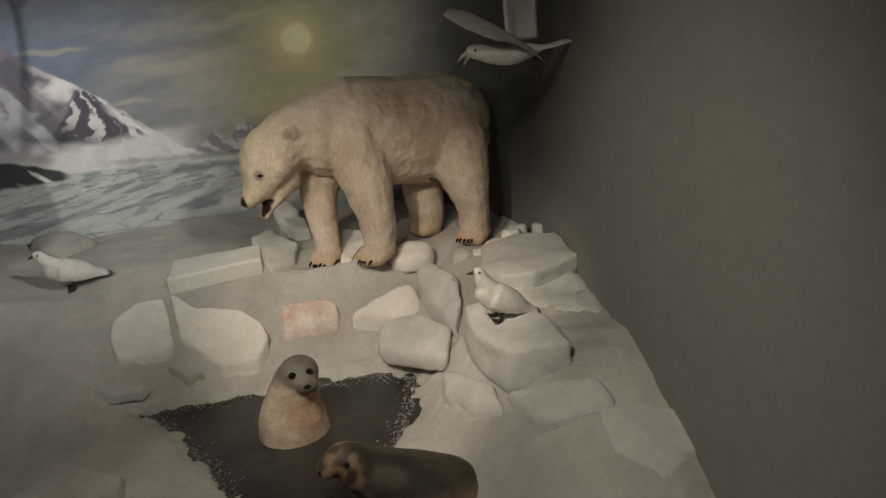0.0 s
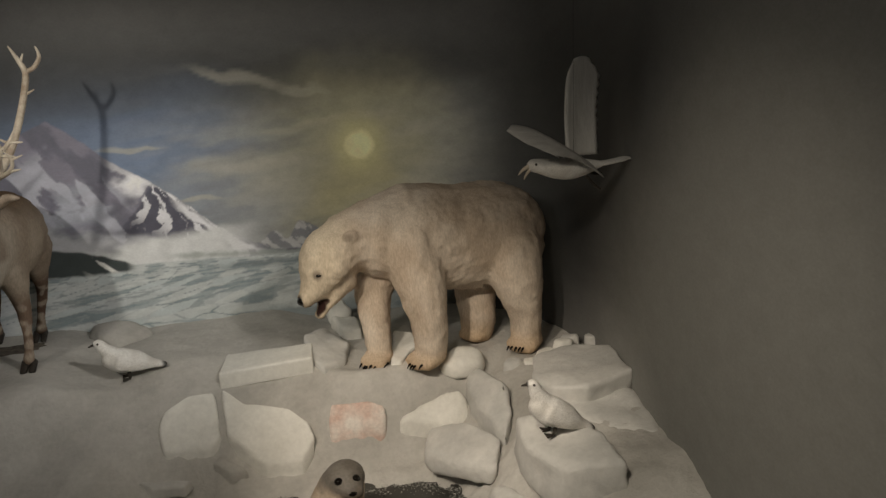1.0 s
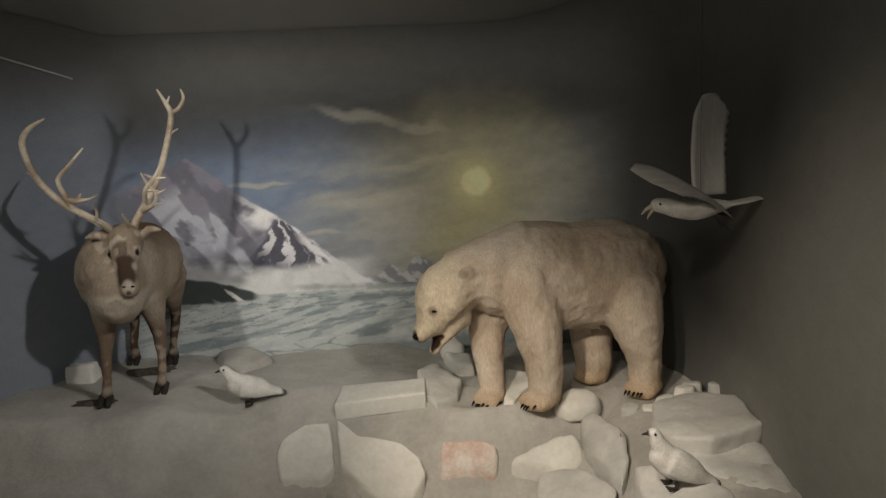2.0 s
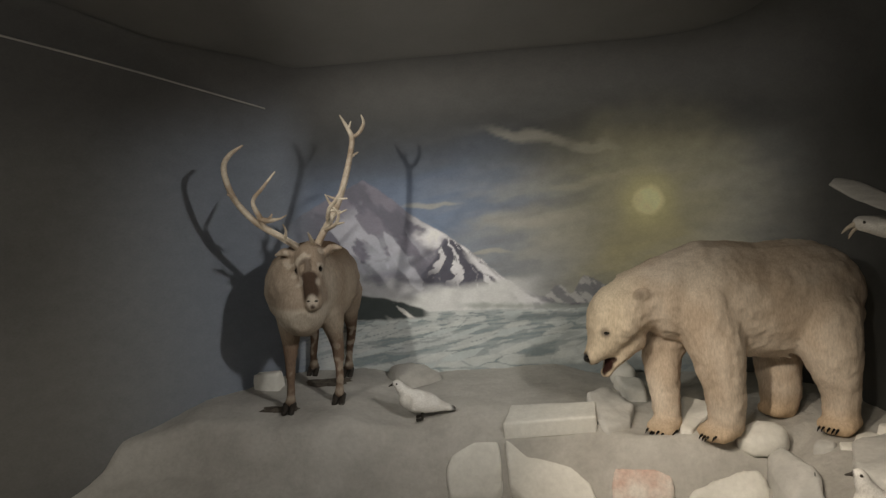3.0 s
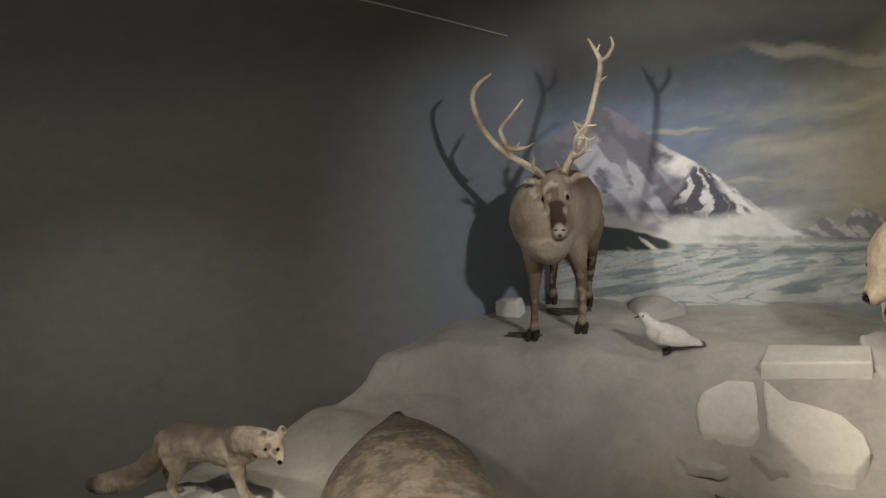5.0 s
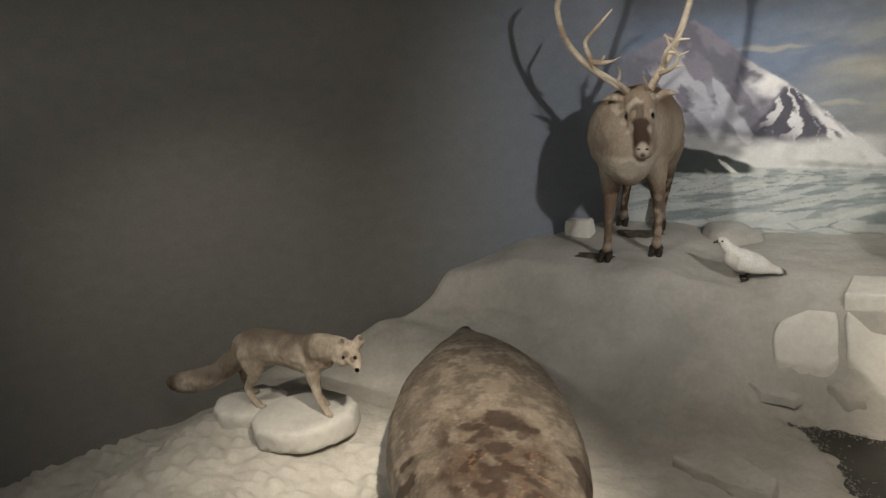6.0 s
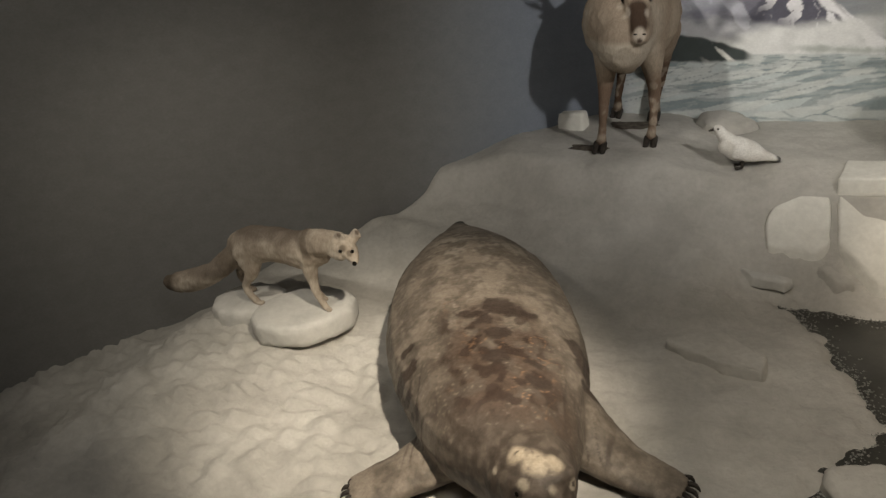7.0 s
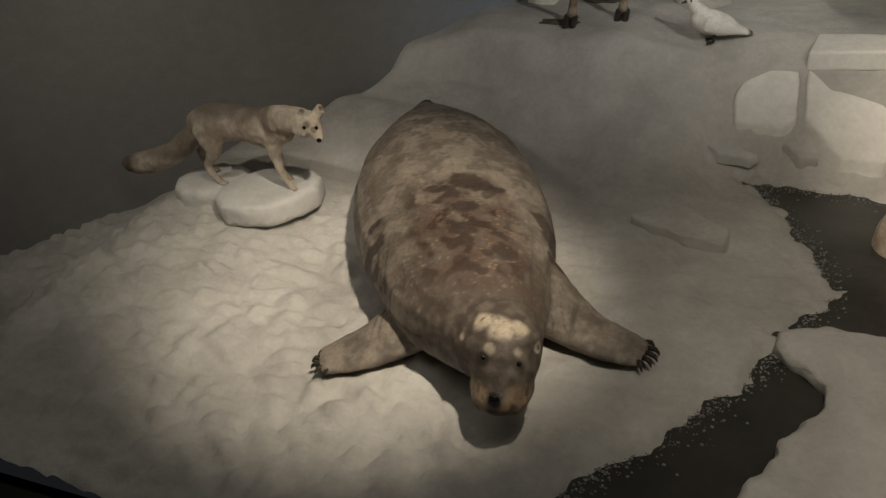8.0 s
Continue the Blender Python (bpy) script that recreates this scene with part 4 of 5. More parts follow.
# arctic fox
def fox_coat(p, n):
    c = mixed((.40, .345, .285), (.54, .48, .405), sstep(-.4, .4, noise.noise(p * 8) + .5 * noise.noise(p * 30)))
    c = mixed(c, (.17, .14, .115), .85 * sstep(.54, .61, p.z + .03 * noise.noise(p * 14)) * sstep(-3.98, -4.10, p.x) * sstep(-4.62, -4.5, p.x))
    c = mixed(c, (.12, .10, .08), .9 * sstep(-4.88, -4.97, p.x + .02 * noise.noise(p * 20)))
    c = mixed(c, (.17, .14, .115), .75 * sstep(-4.56, -4.64, p.x) * sstep(.30, .36, p.z + .12 * (p.x + 4.75)))
    c = mixed(c, (.20, .165, .13), .6 * blob(p, -4.56, 2.80, .45, .10))
    c = mixed(c, (.17, .14, .11), .75 * sstep(.03, .015, abs(p.x + 4.03 + .15 * (p.z - .5))) * sstep(.48, .52, p.z))
    c = mixed(c, (.24, .20, .16), .6 * sstep(2.80, 2.84, p.y) * sstep(.46, .42, p.z))
    c = mixed(c, (.58, .53, .46), .7 * max(blob(p, -3.76, 2.67, .52, .026), .6 * blob(p, -3.85, 2.67, .55, .035)))
    c = mixed(c, (.16, .13, .10), .8 * max(blob(p, -3.79, 2.68, .60, .018), blob(p, -3.735, 2.70, .60, .016), blob(p, -3.755, 2.68, .575, .016)))
    ear = sstep(.625, .64, p.z) * sstep(-3.86, -3.85, p.x)
    c = mixed(c, (.52, .47, .41), .8 * ear)
    return mixed(c, (.14, .11, .09), .85 * max(blob(p, -3.812, 2.70, .658, .015), blob(p, -3.738, 2.752, .655, .014)))


def fox_eyes(bm):
    ball(bm, *on_skin(-3.80, 2.665, .585, .003), .010)
    ball(bm, *on_skin(-3.735, 2.69, .587, .003), .010)
    ball(bm, *on_skin(-3.732, 2.668, .523, .002), .012)


specimen("arctic_fox_mount", [
    [(-4.53, 2.83, .485, .07, .085), (-4.42, 2.825, .51, .094, .103), (-4.25, 2.82, .52, .085, .092), (-4.10, 2.80, .51, .088, .10), (-4.0, 2.79, .525, .065, .08)],
    [(-4.06, 2.79, .55, .070, .08), (-3.96, 2.77, .58, .066, .07), (-3.87, 2.755, .590, .058, .056), (-3.81, 2.735, .588, .056, .050), (-3.772, 2.715, .566, .042, .038), (-3.748, 2.70, .538, .027, .026), (-3.738, 2.69, .528, .018, .018)],
    [(-3.86, 2.715, .560, .034), (-3.82, 2.705, .550, .028)],
    [(-3.79, 2.765, .560, .032), (-3.77, 2.75, .55, .026)],
    [(-4.50, 2.83, .49, .06), (-4.61, 2.82, .415, .060), (-4.70, 2.79, .345, .060), (-4.82, 2.76, .300, .066), (-4.93, 2.74, .280, .062), (-4.99, 2.735, .276, .045)],
    ([(-4.06, 2.77, .49, .05, .065), (-4.055, 2.76, .37, .027, .033), (-4.03, 2.755, .27, .018, .02), (-4.0, 2.75, .222, .019, .02)], Y),
    [(-4.0, 2.75, .212, .021, .014), (-3.965, 2.74, .208, .021, .012)],
    ([(-4.08, 2.83, .49, .05, .065), (-4.10, 2.84, .37, .027, .033), (-4.10, 2.84, .27, .018, .02), (-4.08, 2.84, .222, .019, .02)], Y),
    [(-4.08, 2.84, .212, .021, .014), (-4.05, 2.835, .208, .021, .012)],
    ([(-4.46, 2.79, .48, .065, .09), (-4.43, 2.76, .38, .04, .052), (-4.48, 2.745, .295, .02, .024), (-4.43, 2.735, .222, .019, .02)], Y),
    [(-4.43, 2.735, .212, .021, .014), (-4.385, 2.73, .208, .021, .012)],
    ([(-4.52, 2.87, .47, .065, .09), (-4.55, 2.87, .37, .04, .052), (-4.61, 2.87, .295, .02, .024), (-4.575, 2.87, .222, .019, .02)], Y),
    [(-4.575, 2.87, .212, .021, .014), (-4.53, 2.86, .208, .021, .012)],
    ([(-3.828, 2.725, .622, .034, .016), (-3.815, 2.718, .646, .032, .012), (-3.808, 2.714, .664, .022, .009)], Y),
    ([(-3.768, 2.765, .620, .030, .016), (-3.750, 2.765, .645, .028, .012), (-3.743, 2.765, .662, .019, .009)], Y),
], .0072, 3, fox_coat, FUR, [(GLASS_EYE, fox_eyes)], .006, "sandy grey mounted arctic fox stepping over a snow disc", "taxidermy fox")


# birds
def white_coat(p, n):
    c = mixed((.74, .72, .68), (.82, .81, .78), sstep(-.3, .3, noise.noise(p * 12)))
    return c


def ptarmigan(name, label):
    """A white ptarmigan facing -x, its feet at the origin."""
    def coat(p, n):
        c = white_coat(p, n)
        c = mixed(c, (.03, .028, .025), sstep(.165, .19, p.x) * .9)
        return mixed(c, (.03, .03, .03), .9 * blob(p, -.165, 0, .225, .018))

    def hard(bm):
        ball(bm, -.135, -.024, .233, .006)
        ball(bm, -.135, .024, .233, .006)
        tube(bm, [(-.155, 0, .226, .009), (-.18, 0, .218, .004)], (0, 0, 1), 8, 2)
        for s in (-.03, .03):
            tube(bm, [(.0, s, .05, .01), (.0, s, .012, .008)], Y, 8, 2)
            for a in (-.018, 0, .018):
                tube(bm, [(.0, s, .008, .006), (-.035, s + a, .004, .004)], (0, 0, 1), 6, 2)

    return specimen(name, [
        [(-.08, 0, .13, .05, .055), (-.03, 0, .112, .068, .07), (.05, 0, .09, .062, .058), (.12, 0, .065, .04, .03), (.19, 0, .045, .03, .012)],
        [(-.06, 0, .14, .045, .05), (-.105, 0, .19, .032, .034), (-.13, 0, .228, .027, .026), (-.145, 0, .23, .02, .018)],
        [(-.05, -.06, .115, .015, .04), (.04, -.055, .09, .014, .04), (.14, -.025, .058, .01, .016)],
        [(-.05, .06, .115, .015, .04), (.04, .055, .09, .014, .04), (.14, .025, .058, .01, .016)],
    ], .0062, 3, coat, FEATHER, [(HORN, hard)], .0015, label, "taxidermy bird")


bird = ptarmigan("ptarmigan_mount", "white mounted ptarmigan with a black tail tip on snow")
bird.matrix_world = pose(-2.075, 4.20, ground_z(-2.075, 4.2) + .005, 0, 0, 8)
bird["group"] = "ptarmigans"
other = copy_thing(bird, pose(-.175, 2.77, .50, 0, 12, -4))
other["label"] = "white mounted ptarmigan crouching on an ice block"


def wing(bm, root, tip, chord, lift, layer=None):
    """A spread wing: rows of overlapping feathers from root to tip, each a thin leaf; chord points to the trailing edge."""
    root, tip, chord, lift = Vector(root), Vector(tip), Vector(chord), Vector(lift)
    rows, cols = 22, 10
    grid = {}
    for s in (0, 1):
        for i in range(rows + 1):
            u = i / rows
            width = (1 + .12 * u) * (1 - sstep(.80, 1.04, u) * .6)
            for j in range(cols + 1):
                v = j / cols
                notch = .06 * (i % 2) * v if u > .35 else .02 * (i % 2) * v
                p = root.lerp(tip, u) + lift * math.sin(math.pi * u * .9) + chord * (v - .25 - notch) * width
                p += (tip - root) * (.10 * v * sstep(.5, 1, u) * (1 - v))
                thick = .010 * (1 - v) * (1 - .6 * u) + .0015
                camber = .02 * math.sin(math.pi * v) * (1 - u)
                nrm = (tip - root).cross(chord).normalized()
                grid[s, i, j] = bm.verts.new(p + nrm * (camber + (thick if s else -thick)))
    for s in (0, 1):
        for i in range(rows):
            for j in range(cols):
                bm.faces.new((grid[s, i, j], grid[s, i + 1, j], grid[s, i + 1, j + 1], grid[s, i, j + 1]))
    rim = [(i, 0) for i in range(rows)] + [(rows, j) for j in range(cols)] + [(i, cols) for i in range(rows, 0, -1)] + [(0, j) for j in range(cols, 0, -1)]
    for a, b in zip(rim, rim[1:] + rim[:1]):
        bm.faces.new((grid[0, a[0], a[1]], grid[0, b[0], b[1]], grid[1, b[0], b[1]], grid[1, a[0], a[1]]))


def gull_coat(p, n):
    c = white_coat(p, n)
    return mixed(c, (.33, .33, .32), .8 * sstep(1.60, 1.63, p.z + .3 * (p.x - .1) * (p.x < .1)) * sstep(.35, .2, p.x))


def gull_beak(bm):
    tube(bm, [(.035, 3.445, 1.612, .014), (.0, 3.44, 1.598, .009), (-.025, 3.44, 1.575, .003)], (0, 0, 1), 8, 3)
    tube(bm, [(.04, 3.445, 1.595, .010), (.015, 3.44, 1.57, .007), (.005, 3.44, 1.55, .003)], (0, 0, 1), 8, 3)


def gull_hard(bm):
    ball(bm, *on_skin(.058, 3.40, 1.626, .002), .007)
    tube(bm, [(.36, 3.46, 1.56, .007), (.42, 3.46, 1.54, .009), (.45, 3.46, 1.545, .005)], (0, 0, 1), 8, 3)
    tube(bm, [(.34, 3.41, 1.54, .007), (.37, 3.40, 1.50, .009), (.41, 3.40, 1.47, .005)], (0, 0, 1), 8, 3)


PLUME = surface("wing_plumage", ((0.62, 0.61, 0.58), (0.78, 0.77, 0.74)), 6, 5, 0.85, 0.5, 70, 0.004, 0.25, "", (6, 6, 0.6))
PLUME_GREY = surface("grey_wing_plumage", ((0.36, 0.355, 0.34), (0.5, 0.49, 0.47)), 6, 5, 0.85, 0.5, 70, 0.004, 0.25, "", (0.6, 6, 6))
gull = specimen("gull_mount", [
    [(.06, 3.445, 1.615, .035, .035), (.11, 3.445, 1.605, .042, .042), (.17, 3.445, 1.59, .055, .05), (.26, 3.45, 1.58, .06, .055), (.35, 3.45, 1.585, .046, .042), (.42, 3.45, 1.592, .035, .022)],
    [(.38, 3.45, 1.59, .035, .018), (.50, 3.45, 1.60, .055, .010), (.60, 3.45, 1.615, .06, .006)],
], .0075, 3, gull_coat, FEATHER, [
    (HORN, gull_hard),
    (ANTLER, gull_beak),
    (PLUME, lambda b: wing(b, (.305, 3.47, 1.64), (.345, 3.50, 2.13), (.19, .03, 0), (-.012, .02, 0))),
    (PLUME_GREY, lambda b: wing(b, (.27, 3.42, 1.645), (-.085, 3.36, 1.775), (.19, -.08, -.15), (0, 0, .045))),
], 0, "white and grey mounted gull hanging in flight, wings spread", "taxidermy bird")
# shrunk towards the camera to clear the wall; outline in its view unchanged
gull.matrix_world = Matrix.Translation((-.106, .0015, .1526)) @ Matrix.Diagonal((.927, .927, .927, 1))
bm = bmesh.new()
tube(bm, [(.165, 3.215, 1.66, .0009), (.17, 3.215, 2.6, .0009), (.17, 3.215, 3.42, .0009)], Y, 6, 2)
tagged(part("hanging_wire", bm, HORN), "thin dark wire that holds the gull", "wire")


# ---- ice blocks and slabs ----
def ice_block(name, corners, drop, material, label, seed=0, bevel=.018, spread=1.05, rough=1.0):
    """A chunk with a flat, tilted top laid through its corners (x, y, z) and sides going down by drop; edges broken and uneven."""
    pts = np.array(corners)
    a = np.c_[pts[:, :2], np.ones(len(pts))]
    plane = np.linalg.lstsq(a, pts[:, 2], rcond=None)[0]
    heights = a @ plane
    cx, cy = pts[:, 0].mean(), pts[:, 1].mean()
    bm = bmesh.new()
    lift = .018
    top = [bm.verts.new((x, y, z + lift)) for (x, y, _), z in zip(corners, heights)]
    low = [bm.verts.new((cx + (x - cx) * spread, cy + (y - cy) * spread, z - drop)) for (x, y, _), z in zip(corners, heights)]
    n = len(corners)
    bm.faces.new(top)
    bm.faces.new(low[::-1])
    for i in range(n):
        bm.faces.new((low[i], low[(i + 1) % n], top[(i + 1) % n], top[i]))
    bmesh.ops.recalc_face_normals(bm, faces=bm.faces[:])
    rim = set(top)
    edges = [e for e in bm.edges if e.verts[0] in rim and e.verts[1] in rim] if n == 12 else bm.edges[:]
    bmesh.ops.bevel(bm, geom=edges, offset=bevel * 1.5, segments=3, profile=.5, affect="EDGES", clamp_overlap=True)
    bmesh.ops.remove_doubles(bm, verts=bm.verts[:], dist=.003)
    bmesh.ops.dissolve_degenerate(bm, edges=bm.edges[:], dist=.002)
    bmesh.ops.triangulate(bm, faces=bm.faces[:])
    for _ in range(3):
        long = [e for e in bm.edges if e.calc_length() > .045]
        if long:
            bmesh.ops.subdivide_edges(bm, edges=long, cuts=1)
            bmesh.ops.triangulate(bm, faces=[f for f in bm.faces if len(f.verts) > 3])
    bm.normal_update()
    for v in bm.verts:
        p = v.co * 1.0
        v.co += v.normal * rough * (.016 * noise.noise(p * 6 + Vector((seed, 0, 0))) + .008 * noise.noise(p * 17) + .003 * noise.noise(p * 45))
    return tagged(part(name, bm, material), label, "ice block", "ice blocks on the bank")


ice_block("ice_slab", [(-1.934, 3.916, .33), (-1.90, 3.955, .371), (-1.775, 3.994, .432), (-1.632, 3.98, .437), (-1.615, 3.831, .254), (-1.677, 3.793, .184), (-1.915, 3.826, .211)], .10, PALE_ICE, "pale many-sided ice slab lying on the bank slope", 1, .010, 1.0, .5)
ice_block("ice_slab", [(-1.596, 3.988, .455), (-1.474, 3.905, .384), (-1.244, 3.845, .339), (-1.157, 3.777, .262), (-1.134, 3.718, .19), (-1.215, 3.651, .10), (-1.399, 3.673, .11), (-1.584, 3.822, .245)], .10, PALE_ICE, "large pale pointed ice slab lying on the bank slope", 2, .010, 1.0, .5)
ice_block("stained_ice_slab", [(-1.046, 3.775, .335), (-.827, 3.737, .385), (-.731, 3.707, .305), (-.762, 3.672, .209), (-1.058, 3.716, .208)], .14, PINK_ICE, "ice slab stained rusty pink on its face", 3, .016, 1.0, .6)
ice_block("flat_ice_slab", [(-1.60, 4.03, .515), (-1.085, 3.97, .555), (-1.06, 4.16, .575), (-1.55, 4.24, .545)], .085, PALE_ICE, "long flat pale ice slab with a straight front edge", 4, .008, 1.0, .4)
ice_block("leaning_ice_slab", [(-1.10, 4.26, .60), (-.96, 4.38, .58), (-.84, 4.20, .525), (-.90, 4.0, .495), (-1.03, 3.93, .485), (-1.10, 4.03, .55)], .12, ICE, "grey leaning ice slab below the bear's muzzle", 5, .012, 1.02)
ice_block("ice_slab", [(-.545, 4.27, .53), (-.41, 4.19, .53), (-.46, 4.03, .52), (-.60, 3.86, .49), (-.66, 3.86, .49)], .08, PALE_ICE, "pale bluish ice sliver between the bear's feet", 6, .008)
ice_block("ice_lump", [(-.386, 3.84, .47), (-.33, 3.90, .505), (-.248, 3.93, .52), (-.16, 3.92, .515), (-.09, 3.86, .48), (-.15, 3.80, .45), (-.30, 3.79, .45)], .09, PALE_ICE, "white rounded ice lump at the bear's feet", 7, .025)
ice_block("ice_boulder", [(-.686, 3.687, .244), (-.538, 3.725, .319), (-.376, 3.76, .349), (-.264, 3.74, .302), (-.285, 3.605, .24), (-.382, 3.592, .186), (-.484, 3.655, .175)], .16, PALE_ICE, "bright white ice boulder on the bank slope", 8, .03)
ice_block("ice_boulder", [(-.252, 3.77, .42), (-.174, 3.767, .42), (-.11, 3.50, .41), (-.148, 3.307, .376), (-.227, 3.20, .315), (-.25, 3.30, .27), (-.277, 3.6, .32)], .30, ICE, "tall grey ice boulder beside the ptarmigan's block", 9, .02)
ice_block("ice_ledge", [(-.019, 3.36, .50), (.10, 3.60, .53), (.361, 3.62, .55), (.50, 3.45, .55), (.44, 3.10, .565), (.16, 3.05, .56), (.0, 3.14, .515)], .11, ICE, "broad jutting ice ledge close to the dark wall", 10, .014, .97)
ice_block("ice_boulder", [(.05, 3.22, .46), (.44, 3.12, .47), (.42, 2.85, .45), (.33, 2.66, .44), (.12, 2.82, .44), (.02, 3.0, .44)], .40, ICE, "grey ice mass below the jutting ledge", 11, .03, 1.08)
ice_block("overhanging_ice", [(-.60, 3.50, .16), (-.574, 3.40, .11), (-.449, 3.20, .13), (-.343, 3.05, .21), (-.23, 3.22, .272), (-.33, 3.494, .23), (-.53, 3.64, .20)], .10, ICE, "rounded ice shelf overhanging the pool", 12, .025, .92)
ice_block("ice_block", [(-.25, 3.02, .47), (-.05, 2.95, .51), (.03, 2.66, .52), (.0, 2.40, .50), (-.25, 2.52, .46), (-.30, 2.80, .46)], .20, ICE, "large squared grey ice block under a ptarmigan", 13, .022, 1.04)
ice_block("ice_boulder", [(-.40, 3.0, .15), (-.336, 2.941, .20), (-.27, 2.617, .27), (-.30, 2.445, .25), (-.398, 2.577, .20), (-.445, 2.818, .15)], .14, ICE, "low rounded ice boulder beside the pool", 14, .03)
ice_block("ice_slab", [(-.28, 2.50, .30), (-.10, 2.40, .36), (.05, 2.28, .40), (.03, 2.10, .365), (-.24, 2.23, .28)], .16, ICE, "low grey ice slab in front of the block", 15, .025)
ice_block("ice_slab", [(-.03, 2.17, .34), (.12, 2.12, .36), (.266, 1.99, .345), (.26, 1.83, .29), (.02, 1.78, .24), (-.08, 1.97, .275)], .16, ICE, "low grey ice slab by the dark wall", 16, .02)
ice_block("snow_flake_slab", [(-2.339, 3.04, .045), (-2.22, 3.16, .05), (-2.08, 3.17, .05), (-1.894, 3.0, .05), (-1.912, 2.864, .05), (-2.134, 2.927, .05)], .06, SNOW, "thin tilted crust of snow on the flat ground", 17, .010)
ice_block("ice_chip", [(-2.04, 3.73, .115), (-1.78, 3.69, .10), (-1.82, 3.65, .085), (-1.98, 3.67, .09)], .05, ICE, "small thin ice chip on the bank slope", 18, .008)
ice_block("ice_chip", [(-1.64, 3.79, .16), (-1.50, 3.70, .09), (-1.58, 3.69, .085), (-1.68, 3.76, .13)], .06, SNOW, "small ice chip between two slabs", 19, .008)
ice_block("snow_block", [(-3.22, 4.72, .70), (-3.045, 4.68, .70), (-3.06, 4.60, .70), (-3.23, 4.63, .70)], .10, PALE_ICE, "small white snow block behind the reindeer", 20, .008)
ice_block("snow_mound", [(-2.40, 4.92, .63), (-2.25, 4.96, .66), (-2.08, 4.94, .63), (-1.98, 4.80, .58), (-2.2, 4.68, .57)], .14, SNOW, "small snow mound below the mural", 21, .04)
ice_block("ice_slab", [(-.90, 4.86, .62), (-.76, 4.84, .62), (-.74, 4.70, .57), (-.88, 4.72, .57)], .10, PALE_ICE, "white ice lump behind the bear's head", 22, .02)
ice_block("ice_slab", [(-.88, 4.66, .56), (-.72, 4.60, .55), (-.72, 4.42, .52), (-.84, 4.46, .53)], .08, PALE_ICE, "flat white ice piece behind the bear's leg", 23, .015)
for k, (x, y, z) in enumerate(((.34, 3.72, .52), (.42, 3.80, .50), (.22, 3.70, .47), (.52, 3.70, .53), (.12, 3.66, .46), (.02, 3.72, .44))):
    rnd = random.Random(k)
    ring = [(x + (.05 + .025 * rnd.random()) * math.cos(a), y + (.04 + .02 * rnd.random()) * math.sin(a), z + .02 * rnd.random()) for a in (i * 1.05 for i in range(6))]
    ice_block("ice_chunk", ring, .10, ICE if k % 2 else PALE_ICE, "small broken ice chunk on the bank top", 30 + k, .011)


def disc(cx, cy, z, rx, ry, turn, n=12):
    c, s = math.cos(turn), math.sin(turn)
    return [(cx + c * rx * math.cos(a) - s * ry * math.sin(a), cy + s * rx * math.cos(a) + c * ry * math.sin(a), z) for a in (2 * math.pi * i / n for i in range(n))]


ice_block("snow_disc", disc(-4.15, 2.76, .187, .285, .23, .6), .10, ICE, "round thick snow disc under the fox's forefeet", 40, .026, 1.0, .8)
ice_block("snow_disc", disc(-4.53, 2.80, .182, .21, .19, .2), .11, ICE, "smaller round snow disc under the fox's hind feet", 41, .026, 1.0, .8)
ice_block("ice_floe", [(-1.705, 2.30, .02), (-1.69, 2.36, .02), (-1.63, 2.405, .025), (-1.50, 2.43, .03), (-1.34, 2.42, .03), (-1.15, 2.36, .03), (-1.0, 2.0, .03), (-.98, 1.1, .03), (-1.95, 1.1, .03), (-1.87, 1.36, .03), (-1.79, 1.56, .03), (-1.69, 1.80, .03), (-1.57, 2.0, .025), (-1.55, 2.08, .022), (-1.64, 2.19, .02)], .07, SNOW, "flat white ice floe lying in the dark water", 42, .02, 1.0, 2.0)

# slush crystals along the pool's rim
bm = bmesh.new()
rnd = random.Random(5)
for _ in range(7500):
    (ax, ay), (bx, by) = (lambda k: (POOL[k], POOL[(k + 1) % len(POOL)]))(rnd.randrange(len(POOL)))
    t, off = rnd.random(), abs(rnd.gauss(0, .055))
    x, y = ax + (bx - ax) * t + rnd.gauss(0, .05), ay + (by - ay) * t + rnd.gauss(0, .05)
    d = outline_distance(x, y, POOL)
    if not -.17 < d < -.004 or y < 1.05 or rnd.random() < abs(d + .02) * 5:
        continue
    r = .0025 + .0055 * rnd.random() ** 2
    base = Vector((x, y, -.019 + .05 * sstep(-.06, .06, d) * (d > 0)))
    ring = [bm.verts.new(base + Vector((r * math.cos(a + x * 50), r * math.sin(a + x * 50), 0))) for a in (0, 1.57, 3.14, 4.71)]
    tip = bm.verts.new(base + Vector((rnd.gauss(0, .3) * r, rnd.gauss(0, .3) * r, r * .8)))
    for i in range(4):
        bm.faces.new((ring[i], ring[(i + 1) % 4], tip))
tagged(part("slush", bm, SLUSH, smooth=False), "grey slush crystals along the rim of the pool", "slush", kind="stuff")

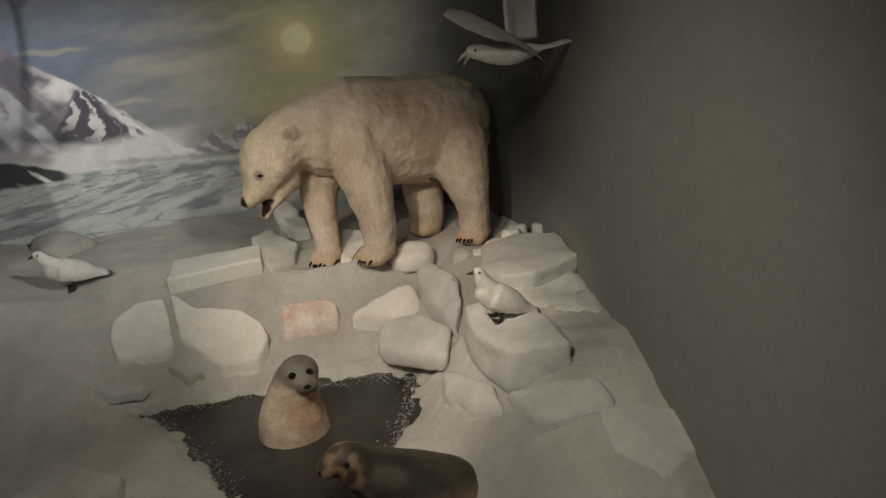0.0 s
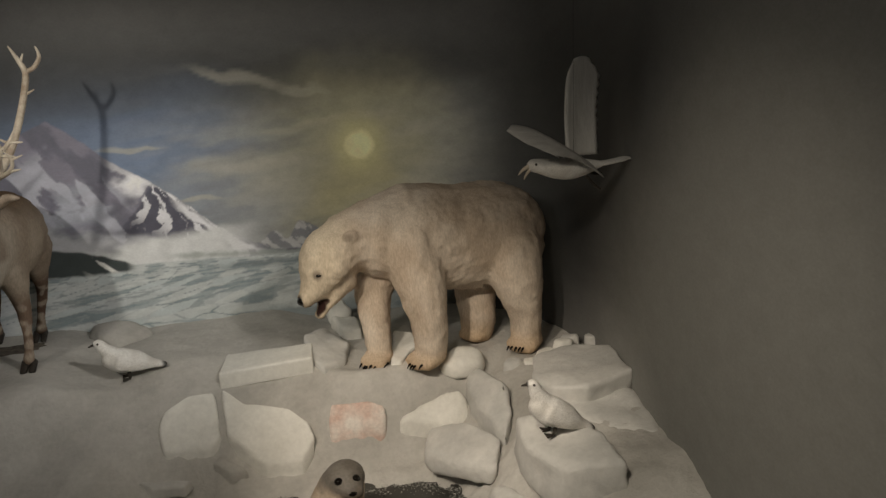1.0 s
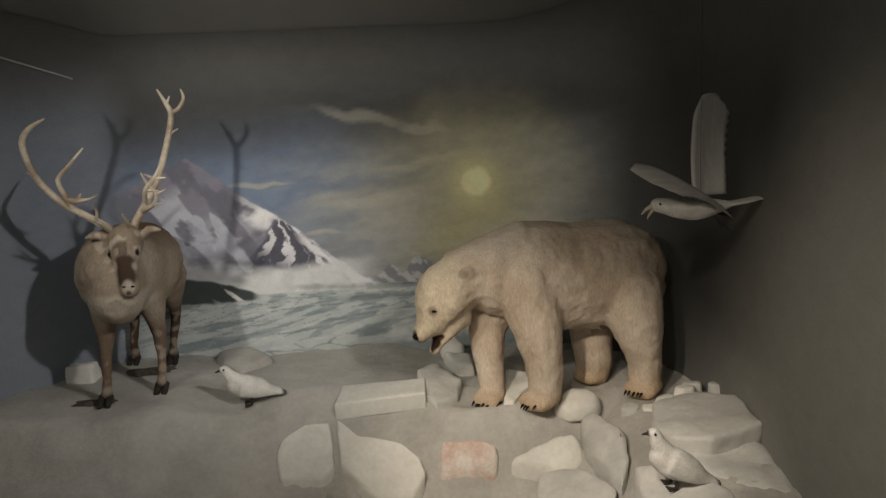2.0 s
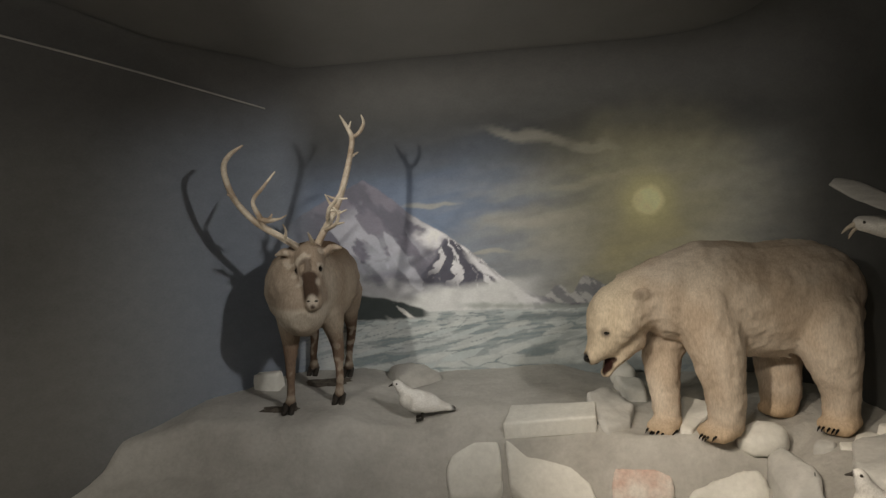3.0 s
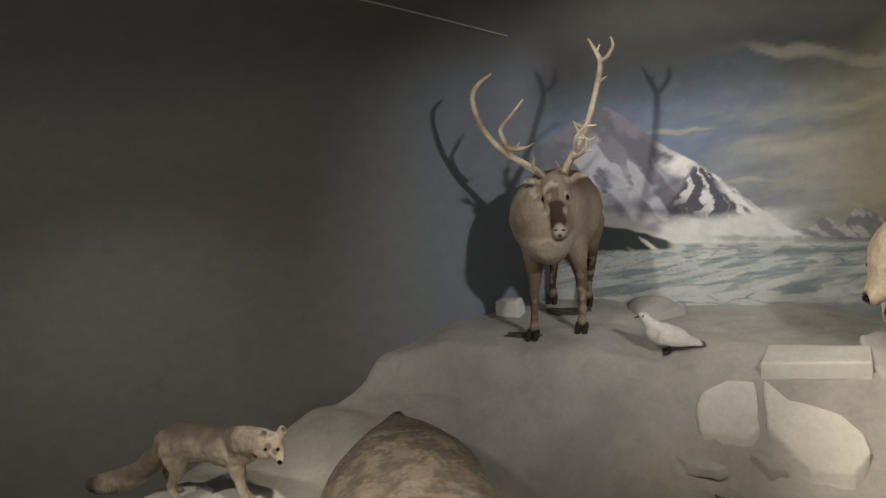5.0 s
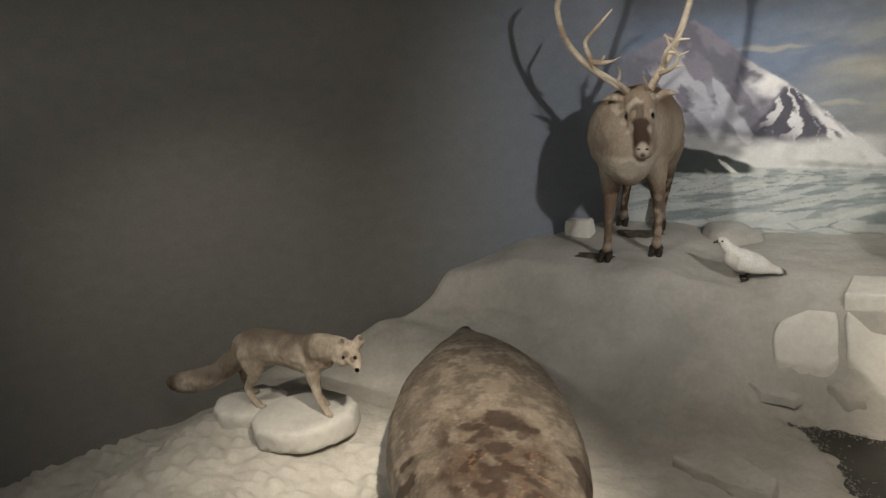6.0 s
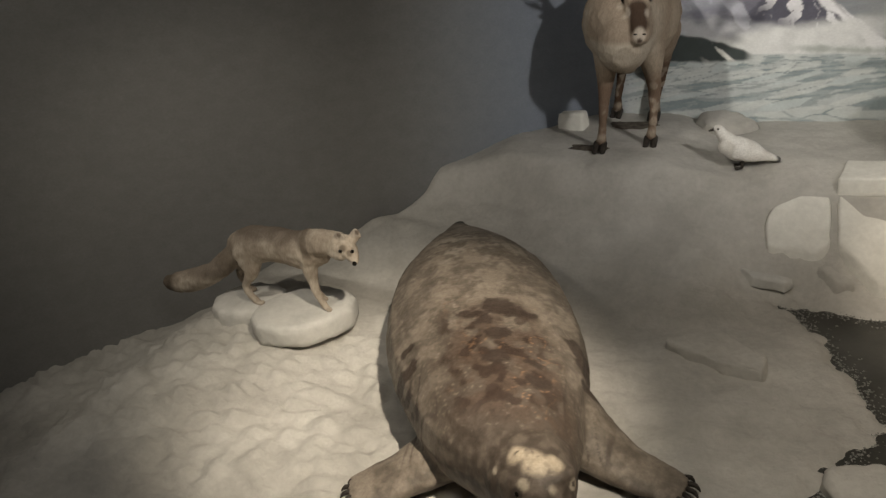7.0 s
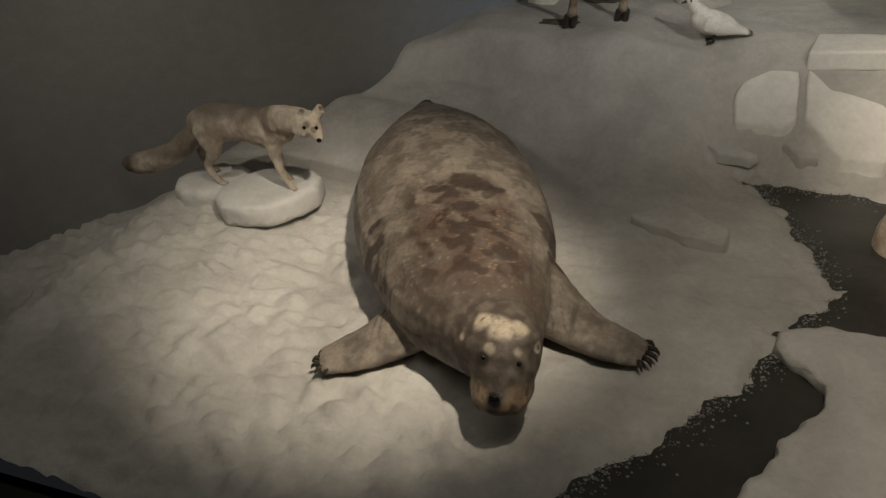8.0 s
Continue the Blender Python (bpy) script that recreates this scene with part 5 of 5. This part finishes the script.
# ---- fixtures on the side wall ----
bm = bmesh.new()
tube(bm, [(-3.036, 4.894, 2.446, .006), (-3.345, 4.612, 2.573, .006), (-3.618, 4.328, 2.684, .006), (-3.871, 4.072, 2.781, .006), (-4.113, 3.850, 2.869, .006), (-4.351, 3.660, 2.952, .006), (-4.697, 3.414, 3.073, .006)], (0, 0, 1), 8, 6)
tagged(part("wall_cord", bm, ICE), "pale cord stapled along the top of the wall", "cord")
for x, y, z, h in ((-4.352, 3.637, 2.964, .03), (-4.341, 3.646, 2.855, .05)):
    base = new("indicator_lamp")
    base.matrix_world = pose(x, y, z, 0, 0, 40)
    tagged(base, "small bluish-white lamp in a black housing on the wall", "lamp", "wall lamps")
    bm = bmesh.new()
    prism(bm, [(-.022, -.005), (.022, -.005), (.022, .03), (-.022, .03)], -h / 2 - .004, h / 2 + .004)
    part("housing", bm, BLACK, base, "black housing", False)
    bm = bmesh.new()
    prism(bm, [(-.017, -.010), (.017, -.010), (.017, -.004), (-.017, -.004)], -h / 2, h / 2)
    part("lens", bm, LED, base, "glowing bluish-white lens", False)


# ---- dark dirt trodden into the snow by the hooves ----
def dirt_patch(cx, cy, rx, ry, seed):
    bm = bmesh.new()
    rnd = random.Random(seed)
    rings = []
    for k in range(1, 5):
        ring = []
        for i in range(22):
            a = 2 * math.pi * i / 22
            wob = 1 + .35 * noise.noise((math.cos(a) * 2 + seed, math.sin(a) * 2, k * .2)) + .12 * rnd.uniform(-1, 1)
            x, y = cx + rx * k / 4 * wob * math.cos(a), cy + ry * k / 4 * wob * math.sin(a)
            ring.append(bm.verts.new((x, y, ground_z(x, y) + (.006 if k < 4 else -.004))))
        rings.append(ring)
    bm.faces.new(rings[0])
    for r0, r1 in zip(rings, rings[1:]):
        for i in range(22):
            bm.faces.new((r0[i], r0[(i + 1) % 22], r1[(i + 1) % 22], r1[i]))
    return tagged(part("dirt_patch", bm, DIRT), "dark brown dirt trodden into the snow", "dirt", "dirt by the hooves")


dirt_patch(-2.93, 4.22, .13, .055, 1)
dirt_patch(-2.75, 4.72, .18, .09, 2)
